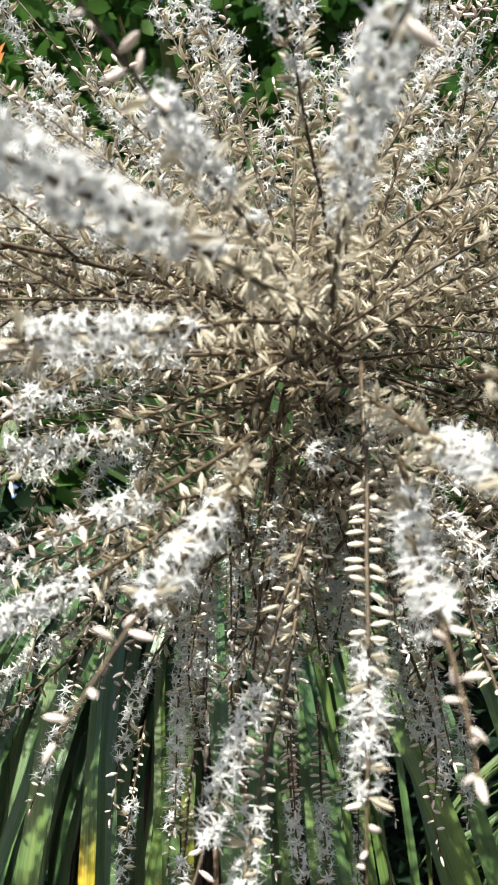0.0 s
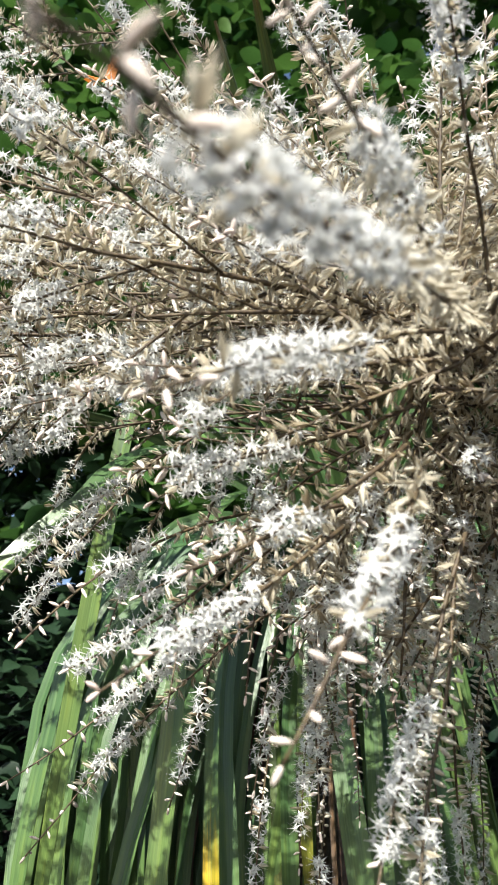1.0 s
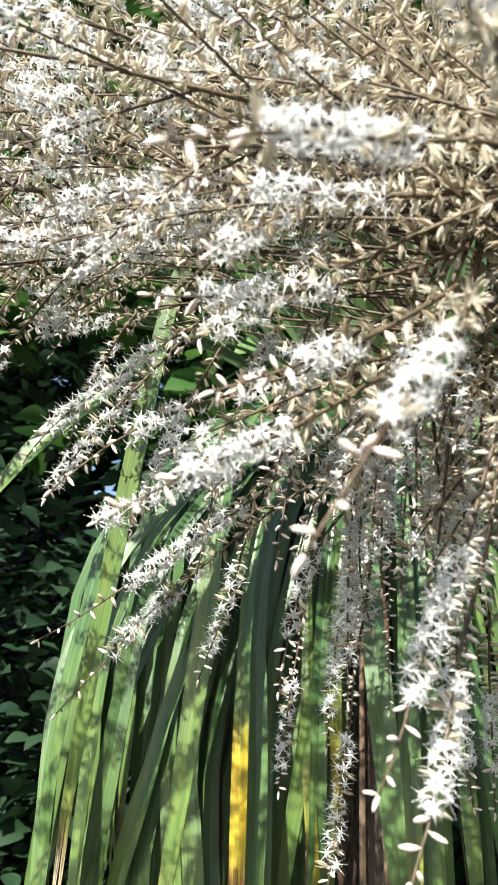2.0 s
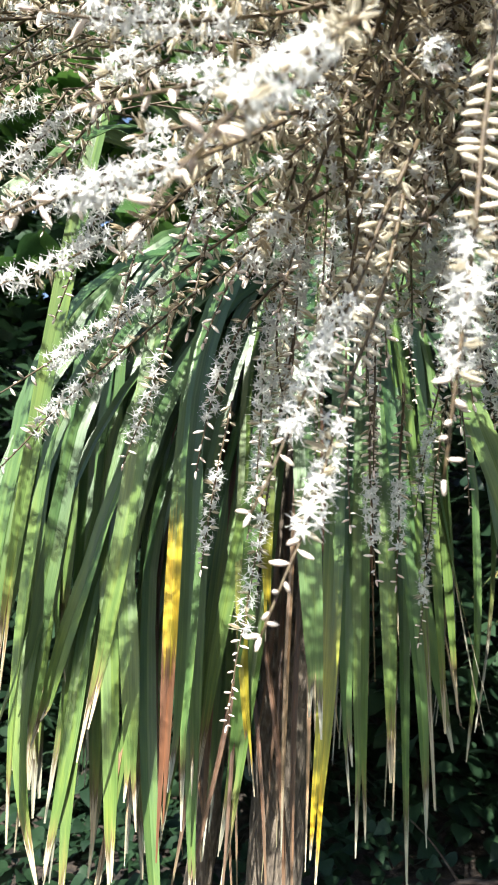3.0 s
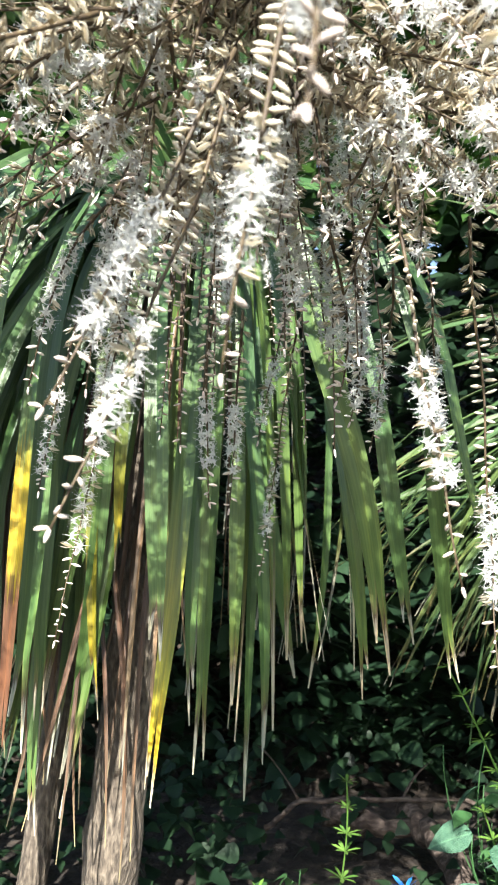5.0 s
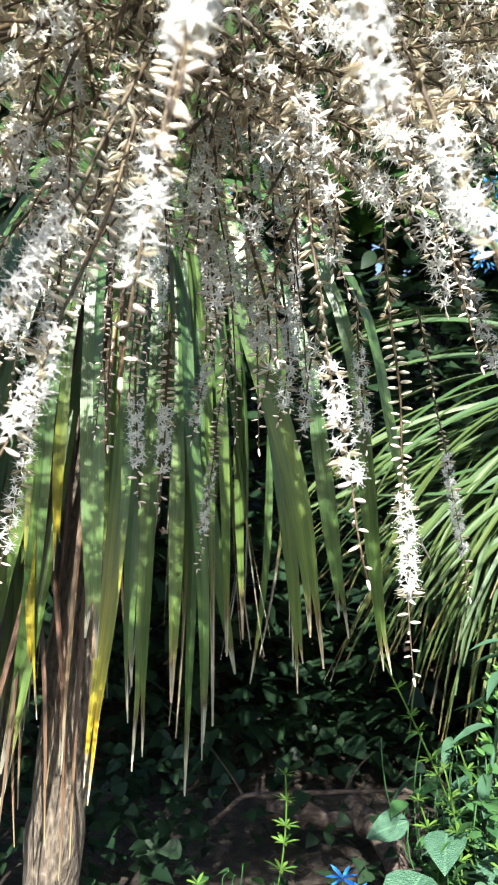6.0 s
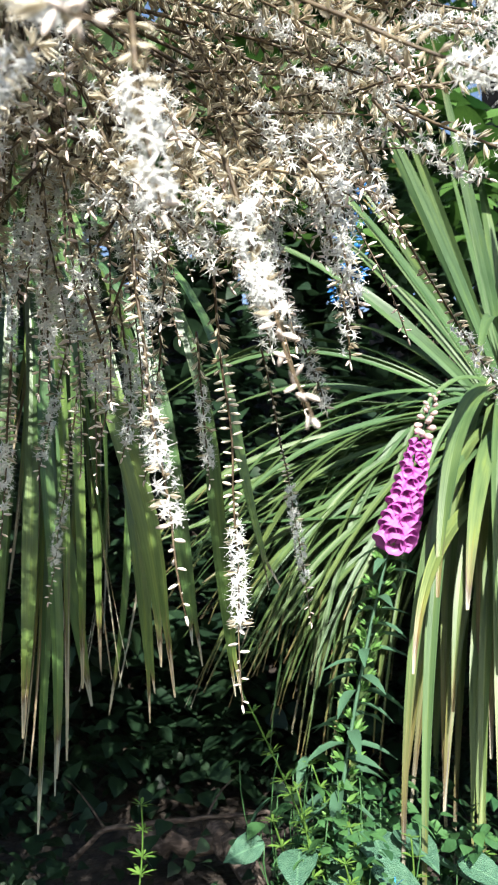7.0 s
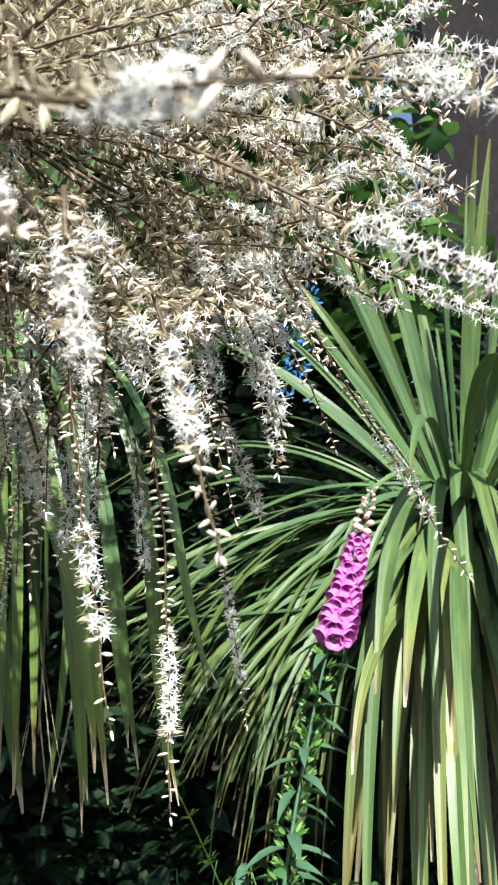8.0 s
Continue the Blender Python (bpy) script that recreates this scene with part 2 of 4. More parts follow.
def tube_data(points, radii, sides=6, wobble=0.0):
    """A capped tube along points; rings square to the line."""
    pts = [Vector(p) for p in points]
    verts, faces = [], []
    ref = Vector((0.31, 0.52, 0.79))
    for i, p in enumerate(pts):
        t = (pts[min(i + 1, len(pts) - 1)] - pts[max(i - 1, 0)]).normalized()
        u = (ref - t * ref.dot(t)).normalized()
        ref = u
        w = t.cross(u)
        for s in range(sides):
            a = 2 * math.pi * s / sides
            r = radii[i] * (1 + wobble * noise.noise(p * 9 + Vector((s * 1.7, 0, 0))))
            verts.append(p + (u * math.cos(a) + w * math.sin(a)) * r)
    for i in range(len(pts) - 1):
        for s in range(sides):
            a, b = i * sides + s, i * sides + (s + 1) % sides
            faces.append((a, b, b + sides, a + sides))
    faces.append(tuple(range(sides))[::-1])
    faces.append(tuple(range((len(pts) - 1) * sides, len(pts) * sides)))
    return verts, faces


def tube(name, points, radii, material, sides=6, wobble=0.0):
    return mesh_of(name, *tube_data(points, radii, sides, wobble), material)


def bezier(a, b, c, n):
    """n + 1 places on the arc from a through b to c."""
    a, b, c = Vector(a), Vector(b), Vector(c)
    k = 2 * b - (a + c) / 2
    return [a * (1 - t) ** 2 + k * 2 * t * (1 - t) + c * t * t for t in (i / n for i in range(n + 1))]


def cubic(a, b, c, d, n):
    a, b, c, d = Vector(a), Vector(b), Vector(c), Vector(d)
    return [a * (1 - t) ** 3 + b * 3 * t * (1 - t) ** 2 + c * 3 * t * t * (1 - t) + d * t**3 for t in (i / n for i in range(n + 1))]


def aim(place, way, spin, size):
    """A 4 x 4 matrix that turns +z to way."""
    q = Vector(way).to_track_quat("Z", "Y").to_matrix() @ Matrix.Rotation(spin, 3, "Z")
    return Matrix.Translation(place) @ (q * size).to_4x4()


# ---- small shapes of the flower spikes ----
def star_shape(seed, spread):
    """An open flower: six bent-back pointed petals broad at their base, six thin stamens with anthers, a plump ovary. One unit is a petal's length."""
    r = random.Random(seed)
    v, f = [], []
    for i in range(6):
        a = i * math.pi / 3 + r.uniform(-0.14, 0.14)
        drop = spread - 0.38 + r.uniform(-0.22, 0.22)
        ln = r.uniform(0.78, 1.0)
        o = Vector((math.cos(a), math.sin(a), 0))
        s = Vector((-math.sin(a), math.cos(a), 0))
        k = len(v)
        v += [o * 0.08, o * 0.32 * ln + s * 0.145 + UP * 0.20, o * 0.32 * ln - s * 0.145 + UP * 0.20,
              o * 0.66 * ln + s * 0.07 + UP * (0.17 + drop * 0.4), o * 0.66 * ln - s * 0.07 + UP * (0.17 + drop * 0.4), o * ln + UP * drop]
        f += [(k, k + 2, k + 1), (k + 1, k + 2, k + 4), (k + 1, k + 4, k + 3), (k + 3, k + 4, k + 5)]
    for i in range(6):
        a = (i + 0.5) * math.pi / 3 + r.uniform(-0.2, 0.2)
        o = Vector((math.cos(a), math.sin(a), 0))
        s = Vector((-math.sin(a), math.cos(a), 0))
        tip = o * r.uniform(0.6, 0.95) + UP * r.uniform(0.4, 0.85)
        k = len(v)
        v += [s * 0.085 + o * 0.10 + UP * 0.1, -s * 0.085 + o * 0.10 + UP * 0.1, tip, tip + s * 0.06, tip - s * 0.05 + UP * 0.03, tip + UP * 0.10 + o * 0.08]
        f += [(k, k + 1, k + 2), (k + 3, k + 4, k + 5)]
    k = len(v)
    v += [Vector(p) * 0.22 for p in ((1, 0, 0.7), (0, 1, 0.7), (-1, 0, 0.7), (0, -1, 0.7), (0, 0, 2.1), (0, 0, -0.9))]
    f += [(k + i, k + (i + 1) % 4, k + 4) for i in range(4)] + [(k + (i + 1) % 4, k + i, k + 5) for i in range(4)]
    return np.array([tuple(p) for p in v]), np.array(f)


def spindle_shape(profile, sides, bend=0.0, squash=1.0):
    """A closed bud or pod: rings of the given (height, radius)."""
    v, f = [], []
    for i, (h, rad) in enumerate(profile):
        for s in range(sides):
            a = 2 * math.pi * s / sides
            v.append((math.cos(a) * rad + bend * h * h, math.sin(a) * rad * squash, h))
    for i in range(len(profile) - 1):
        for s in range(sides):
            a, b = i * sides + s, i * sides + (s + 1) % sides
            f += [(a, b, b + sides), (a, b + sides, a + sides)]
    return np.array(v), np.array(f)


def faded_shape(seed):
    """A withered flower: narrow petals half closed to a pointed bundle."""
    r = random.Random(seed)
    v, f = [], []
    body, bf = spindle_shape([(0.0, 0.05), (0.30, 0.155), (0.75, 0.125), (1.15, 0.02)], 4, r.uniform(-0.2, 0.2))
    v += [Vector(p) for p in body]
    f += [tuple(t) for t in bf]
    for i in range(3):
        a = i * 2.1 + r.uniform(-0.4, 0.4)
        o = Vector((math.cos(a), math.sin(a), 0))
        s = Vector((-math.sin(a), math.cos(a), 0))
        flare = r.uniform(0.1, 0.42)
        k = len(v)
        v += [o * 0.1 + UP * 0.1, o * (0.14 + flare * 0.35) + s * 0.095 + UP * 0.6, o * (0.2 + flare * 0.35) + UP * 0.6,
              o * (0.14 + flare * 0.35) - s * 0.095 + UP * 0.6, o * flare + UP * r.uniform(1.0, 1.3)]
        f += [(k, k + 1, k + 2), (k, k + 2, k + 3), (k + 1, k + 4, k + 2), (k + 2, k + 4, k + 3)]
    return np.array([tuple(p) for p in v]), np.array(f)


STARS = [star_shape(s, d) for s, d in ((1, 0.0), (2, 0.15), (3, -0.2))]
SLIM_BUDS = [spindle_shape([(0.0, 0.04), (0.22, 0.11), (0.5, 0.165), (0.8, 0.13), (1.05, 0.0)], 5, b) for b in (0.10, -0.12)]
FADED = [faded_shape(s) for s in (4, 5, 6)]
BUDS = [spindle_shape([(0.0, 0.04), (0.15, 0.05), (0.22, 0.115), (0.5, 0.165), (0.8, 0.135), (1.0, 0.055), (1.05, 0.0)], 7, 0.10),
        spindle_shape([(0.0, 0.04), (0.2, 0.045), (0.27, 0.11), (0.55, 0.145), (0.85, 0.12), (1.02, 0.04), (1.07, 0.0)], 7, -0.12)]
STAR_MESH = [shape_mesh("flower", s, WHITE, False) for s in STARS]
BUD_MESH = [shape_mesh("bud", s, BUD) for s in BUDS]
FADED_MESH = [shape_mesh("withered_flower", s, SPENT, False) for s in FADED]
CLOSED_MESH = [shape_mesh("closed_flower", s, CREAM) for s in BUDS]
singles = {"withered_flower": 0, "closed_flower": 0}

# ---- the flowering cordyline: trunks, flower panicle ----
CROWN = Vector((-0.02, 1.52, 1.36))
tree = thing("cabbage_tree", (-0.17, 1.62, 0.0), "flowering cordyline with drooping cream panicle and hanging strap leaves", "tree")


def spike_from(pts, f0, f1, near=False, size=1.0, joined=False, pods=False):
    """A flower spike on the line pts: withered flowers, then open ones, then buds to its tip."""
    seg = [(pts[i + 1] - pts[i]).length for i in range(len(pts) - 1)]
    total = sum(seg)
    n = len(pts)
    stalk = None if joined else part("flower_spike", tube("flower_spike", pts, [0.0017 * (1 - 0.62 * i / (n - 1)) * size for i in range(n)], STALK, 5), tree)
    cum = [0.0]
    for s in seg:
        cum.append(cum[-1] + s)

    def at(d):
        i = max(j for j in range(n - 1) if cum[j] <= d + 1e-9)
        k = (d - cum[i]) / max(seg[i], 1e-9)
        return pts[i].lerp(pts[i + 1], k), (pts[i + 1] - pts[i]).normalized()

    sets = {"faded": [], "closed": [], "star": [], "bud": []}
    d, turn = 0.006, rng.uniform(0, 6.28)
    while d < total:
        s = d / total
        p, t = at(d)
        turn += 2.4 + rng.uniform(-0.3, 0.3)
        u = t.orthogonal().normalized()
        o = (u * math.cos(turn) + t.cross(u) * math.sin(turn)).normalized()
        if pods and s < f0 and s > f0 * rng.uniform(0.25, 0.6):
            w = (o + t * rng.uniform(-0.15, 0.35)).normalized()
            sets["closed"].append(aim(p, w, rng.uniform(0, 6.28), 0.0105 * rng.uniform(0.8, 1.1) * size))
            turn += 0.74
            d += 0.0043 * rng.uniform(0.4, 1.5)
        elif s < f0 and not (s > f0 - 0.12 and rng.random() < 0.3):
            w = (o + t * rng.uniform(0.1, 0.9) - UP * 0.1).normalized()
            sets["faded"].append(aim(p + o * 0.0015, w, rng.uniform(0, 6.28), 0.0100 * rng.uniform(0.75, 1.15) * size))
            d += 0.0050 * rng.uniform(0.5, 1.4)
        elif s < f1:
            w = (o + t * rng.uniform(-0.1, 0.4)).normalized()
            if rng.random() < 0.2:
                sets["faded"].append(aim(p + o * 0.0015, w, rng.uniform(0, 6.28), 0.0105 * rng.uniform(0.8, 1.15) * size))
            else:
                sets["star"].append(aim(p + o * 0.0055 * size, w, rng.uniform(0, 6.28), 0.0086 * rng.uniform(0.75, 1.15) * size))
            d += (0.0023 if near else 0.0030) * rng.uniform(0.5, 1.6)
        else:
            k = (s - f1) / max(1 - f1, 0.01)
            w = (o + t * rng.uniform(0.0, 0.5)).normalized()
            sets["bud"].append(aim(p, w, rng.uniform(0, 6.28), 0.0110 * rng.uniform(0.8, 1.15) * size * (1 - 0.35 * k)))
            d += (0.0085 if near else 0.0062) * rng.uniform(0.6, 1.4)
    sets["bud"].append(aim(pts[-1] - t * 0.002, t, 0, 0.0085 * size))
    if joined:
        return sets
    for key, name, meshes, shapes, material, smooth, label in (
            ("faded", "withered_flower", FADED_MESH, FADED, SPENT, False, "faded cream-tan withered flowers"), ("closed", "closed_flower", CLOSED_MESH, SLIM_BUDS, CREAM, True, "cream closed flowers in pairs")):
        if near and singles[name] < 300:
            singles[name] += len(sets[key])
            for m in sets[key]:
                part(name, rng.choice(meshes), stalk).matrix_local = m
        elif sets[key]:
            part(name + "_zone", bulk(name + "_zone", rng.choice(shapes), sets[key], material, smooth), stalk, label, "stuff")
    if near:
        for m in sets["star"]:
            part("flower", rng.choice(STAR_MESH), stalk).matrix_local = m
        for m in sets["bud"]:
            part("bud", rng.choice(BUD_MESH), stalk).matrix_local = m
    else:
        if sets["star"]:
            part("open_flower_zone", bulk("open_flower_zone", STARS[rng.randrange(3)], sets["star"], WHITE), stalk, "white starry open flowers", "stuff")
        part("bud_zone", bulk("bud_zone", SLIM_BUDS[rng.randrange(2)], sets["bud"], BUD, True), stalk, "pinkish cream closed buds", "stuff")
    return stalk


def spike(a, b, c, f0, f1, near=False, pods=False):
    ln = (Vector(b) - Vector(a)).length + (Vector(c) - Vector(b)).length
    pts = bezier(a, b, c, max(8, int(ln / 0.016)))
    bend = [Vector((noise.noise(p * 14), noise.noise(p * 14 + Vector((5, 0, 0))), noise.noise(p * 14 + Vector((0, 7, 0))))) * 0.004 for p in pts]
    return spike_from([p + w for p, w in zip(pts, bend)], f0, f1, near, pods=pods)


# Trunks, leaning a little, with ring scars in the bark.
def trunk(name, foot, top, r0, r1):
    pts = bezier(foot, (Vector(foot) + Vector(top)) / 2 + Vector((0.015, 0, 0)), top, 26)
    return part(name, tube(name, pts, [(r0 + (r1 - r0) * i / 26) * (1 + 0.05 * math.sin(i * 2.1)) for i in range(27)], BARK, 18, 0.18), tree, "grey-brown fissured trunk")


trunk("trunk", (-0.168, 1.60, -0.03), CROWN + Vector((-0.10, 0.05, -0.05)), 0.054, 0.047)
trunk("trunk", (-0.325, 1.66, -0.03), (-0.25, 1.74, 1.25), 0.029, 0.026)

AXIS = bezier(CROWN + Vector((0, -0.06, 0.02)), (0.03, 0.82, 1.33), (0.048, 0.337, 1.074), 30)
part("panicle_axis", tube("panicle_axis", AXIS, [0.0085 - 0.0067 * i / 30 for i in range(31)], STALK, 8), tree, "brown flower stem arching forward")

# Flower spikes that hang or reach out free of the rest.
spike((0.046, 0.326, 1.070), (-0.049, 0.077, 0.930), (-0.081, 0.015, 0.908), .58, .88, near=True)
spike((0.053, 0.322, 1.070), (0.048, 0.166, 1.018), (0.051, 0.070, 0.974), .45, .9, near=True)
spike((0.063, 0.333, 1.017), (0.081, 0.232, 0.925), (0.105, 0.144, 0.850), .45, .78, near=True)
spike((0.078, 0.346, 0.987), (0.064, 0.256, 0.892), (0.055, 0.203, 0.810), .36, .74, near=True)
spike((0.002, 0.332, 0.987), (-0.033, 0.251, 0.893), (-0.070, 0.230, 0.831), .42, .74, near=True)
spike((0.043, 0.327, 1.065), (-0.025, 0.255, 1.014), (-0.103, 0.171, 0.944), .5, .85, near=True)
spike((0.037, 0.318, 1.078), (-0.012, 0.174, 1.028), (-0.043, 0.088, 1.013), .5, .8, near=True)
spike((0.054, 0.325, 1.082), (0.048, 0.277, 1.131), (0.024, 0.163, 1.157), .75, .95)
spike((0.070, 0.356, 1.054), (0.046, 0.342, 0.870), (0.034, 0.353, 0.772), .6, .84, near=True, pods=True)
spike((0.034, 0.430, 0.983), (-0.012, 0.421, 0.874), (-0.057, 0.404, 0.763), .45, .8, near=True, pods=True)
spike((0.029, 0.461, 0.972), (-0.006, 0.452, 0.841), (-0.053, 0.417, 0.704), .55, .8, near=True, pods=True)
spike((-0.049, 0.589, 1.057), (-0.206, 0.649, 0.966), (-0.343, 0.643, 0.878), .45, .75, near=True)
spike((-0.071, 0.647, 1.028), (-0.209, 0.685, 0.951), (-0.344, 0.696, 0.821), .55, .8, near=True)
spike((-0.106, 0.533, 1.027), (-0.186, 0.520, 0.970), (-0.241, 0.492, 0.934), .5, .98)
spike((-0.043, 0.402, 0.983), (-0.099, 0.357, 0.929), (-0.158, 0.307, 0.877), .45, .8)
spike((0.011, 0.395, 1.060), (-0.072, 0.374, 1.023), (-0.158, 0.324, 0.994), .45, .85)
spike((0.001, 0.376, 1.020), (-0.063, 0.340, 0.967), (-0.120, 0.307, 0.928), .5, .7)
spike((0.026, 0.374, 1.082), (-0.061, 0.327, 1.049), (-0.138, 0.272, 1.029), .4, .8)
spike((-0.041, 0.471, 1.158), (-0.164, 0.449, 1.132), (-0.314, 0.383, 1.090), .5, .9)
spike((-0.150, 0.565, 1.154), (-0.257, 0.572, 1.095), (-0.341, 0.575, 1.017), .4, .85)
spike((-0.205, 0.610, 1.160), (-0.293, 0.621, 1.068), (-0.346, 0.629, 0.999), .4, .95)
spike((-0.063, 0.659, 1.000), (-0.116, 0.694, 0.945), (-0.149, 0.731, 0.842), .3, .75)
spike((-0.056, 0.716, 0.988), (-0.091, 0.800, 0.827), (-0.127, 0.808, 0.607), .5, .78, pods=True)
spike((-0.174, 0.743, 1.026), (-0.201, 0.763, 0.944), (-0.238, 0.792, 0.859), .35, .85, pods=True)
spike((-0.053, 0.655, 1.009), (-0.069, 0.673, 0.958), (-0.063, 0.711, 0.891), .3, .9)
spike((-0.138, 0.877, 0.951), (-0.159, 0.891, 0.854), (-0.171, 0.895, 0.760), .4, .9, pods=True)
spike((0.017, 0.750, 0.929), (0.012, 0.792, 0.848), (0.019, 0.826, 0.749), .45, .8, pods=True)
spike((0.044, 0.769, 0.936), (0.043, 0.824, 0.840), (0.039, 0.846, 0.743), .45, .8, pods=True)
spike((0.122, 1.059, 1.000), (0.113, 1.168, 0.885), (0.090, 1.206, 0.677), .55, .85, pods=True)
spike((0.151, 0.738, 0.991), (0.173, 0.813, 0.917), (0.167, 0.863, 0.842), .3, .9)
spike((0.199, 0.783, 0.993), (0.206, 0.861, 0.912), (0.198, 0.902, 0.824), .4, .9)
spike((0.117, 0.732, 1.016), (0.127, 0.778, 0.953), (0.138, 0.812, 0.904), .3, .9)
spike((0.111, 0.890, 1.031), (0.093, 0.972, 0.945), (0.072, 0.995, 0.840), .5, .9, pods=True)
spike((0.227, 0.622, 0.978), (0.260, 0.687, 0.811), (0.264, 0.669, 0.592), .58, .83, near=True, pods=True)
spike((0.369, 0.986, 1.026), (0.416, 1.042, 0.875), (0.444, 1.016, 0.646), .5, .85, pods=True)
spike((0.145, 0.526, 0.975), (0.163, 0.517, 0.824), (0.188, 0.509, 0.678), .5, .78, near=True, pods=True)
spike((0.189, 0.398, 0.969), (0.203, 0.349, 0.860), (0.198, 0.251, 0.763), .15, .60, near=True)
spike((0.220, 0.585, 0.999), (0.262, 0.615, 0.960), (0.292, 0.648, 0.910), .3, .95)
spike((0.267, 0.456, 0.993), (0.289, 0.474, 0.946), (0.307, 0.484, 0.910), .3, .95)
spike((0.110, 0.617, 0.961), (0.139, 0.692, 0.894), (0.134, 0.717, 0.837), .5, .85, pods=True)
spike((0.244, 0.808, 0.984), (0.269, 0.882, 0.892), (0.278, 0.894, 0.820), .4, .9)
spike((0.309, 0.681, 0.984), (0.356, 0.737, 0.942), (0.389, 0.773, 0.892), .2, .95)
spike((0.332, 0.570, 0.956), (0.339, 0.578, 0.930), (0.345, 0.589, 0.895), .2, .95)
spike((0.325, 0.506, 1.057), (0.437, 0.593, 0.969), (0.567, 0.631, 0.806), .55, .8, pods=True)
spike((0.201, 0.342, 1.043), (0.298, 0.294, 0.973), (0.372, 0.233, 0.908), .5, .9)
spike((0.343, 0.468, 1.067), (0.426, 0.467, 1.041), (0.528, 0.429, 0.983), .4, .9)
spike((0.246, 0.301, 1.077), (0.299, 0.242, 1.036), (0.350, 0.189, 0.988), .6, .9)
spike((0.289, 0.331, 1.103), (0.344, 0.294, 1.111), (0.409, 0.266, 1.092), .4, .9)
spike((0.301, 0.380, 1.121), (0.364, 0.378, 1.103), (0.440, 0.381, 1.076), .4, .85)
spike((0.341, 0.461, 1.079), (0.404, 0.450, 1.088), (0.468, 0.419, 1.113), .4, .9)
spike((0.324, 0.472, 1.072), (0.378, 0.490, 1.046), (0.439, 0.493, 1.028), .4, .9)
spike((0.320, 0.401, 1.167), (0.368, 0.371, 1.203), (0.414, 0.341, 1.232), .4, .9)
spike((0.079, 0.195, 0.936), (0.134, 0.101, 0.876), (0.161, 0.052, 0.846), .55, .82, near=True)
spike((0.251, 0.426, 0.986), (0.280, 0.452, 0.964), (0.314, 0.486, 0.904), .2, .95)
spike((0.121, 0.262, 0.947), (0.128, 0.251, 0.884), (0.135, 0.255, 0.850), .4, .95)


def skirt(p, low=None):
    """Whether a place lies inside the dense body of the panicle, above its ragged lower edge."""
    dx, dy, dz = p.x - 0.03, p.y, p.z - 0.71
    r = math.hypot(dx, dy)
    az = math.degrees(math.atan2(dx, dy)) - 3
    el = math.degrees(math.atan2(dz, r))
    if (p.x > 0.28 and p.y > 0.74) or (p.x < -0.25 and p.y > 0.95):
        return False
    if low is None:
        low = 18.0 + 7.0 * noise.noise(Vector((az * 0.16, r * 5, 2.0)))
    return low + (0.0115 if az < 0 else 0.011) * az * az < el < 74 and az > -52 and (p - Vector((0.03, 0.0, 0.76))).length > 0.42 + 0.22 * max(0.0, (42 - el) / 30)


def airy(pts):
    """Whether a twig of the upper panicle is left out, where the sun comes through to the leaves."""
    m = pts[len(pts) // 2]
    return -0.34 < m.x < 0.22 and m.y > 0.46 and m.z > 1.08 and rng.random() < 0.9


def grown(start, way, length, weight, n):
    """A twig that leaves start along way and sinks under its weight."""
    pts, d, p = [Vector(start)], Vector(way).normalized(), Vector(start)
    for i in range(n):
        d = (d - UP * weight * (length / n) * (0.4 + i / n) + Vector((rng.gauss(0, 1), rng.gauss(0, 1), rng.gauss(0, 1))) * 0.02).normalized()
        p = p + d * (length / n)
        pts.append(p)
    return pts


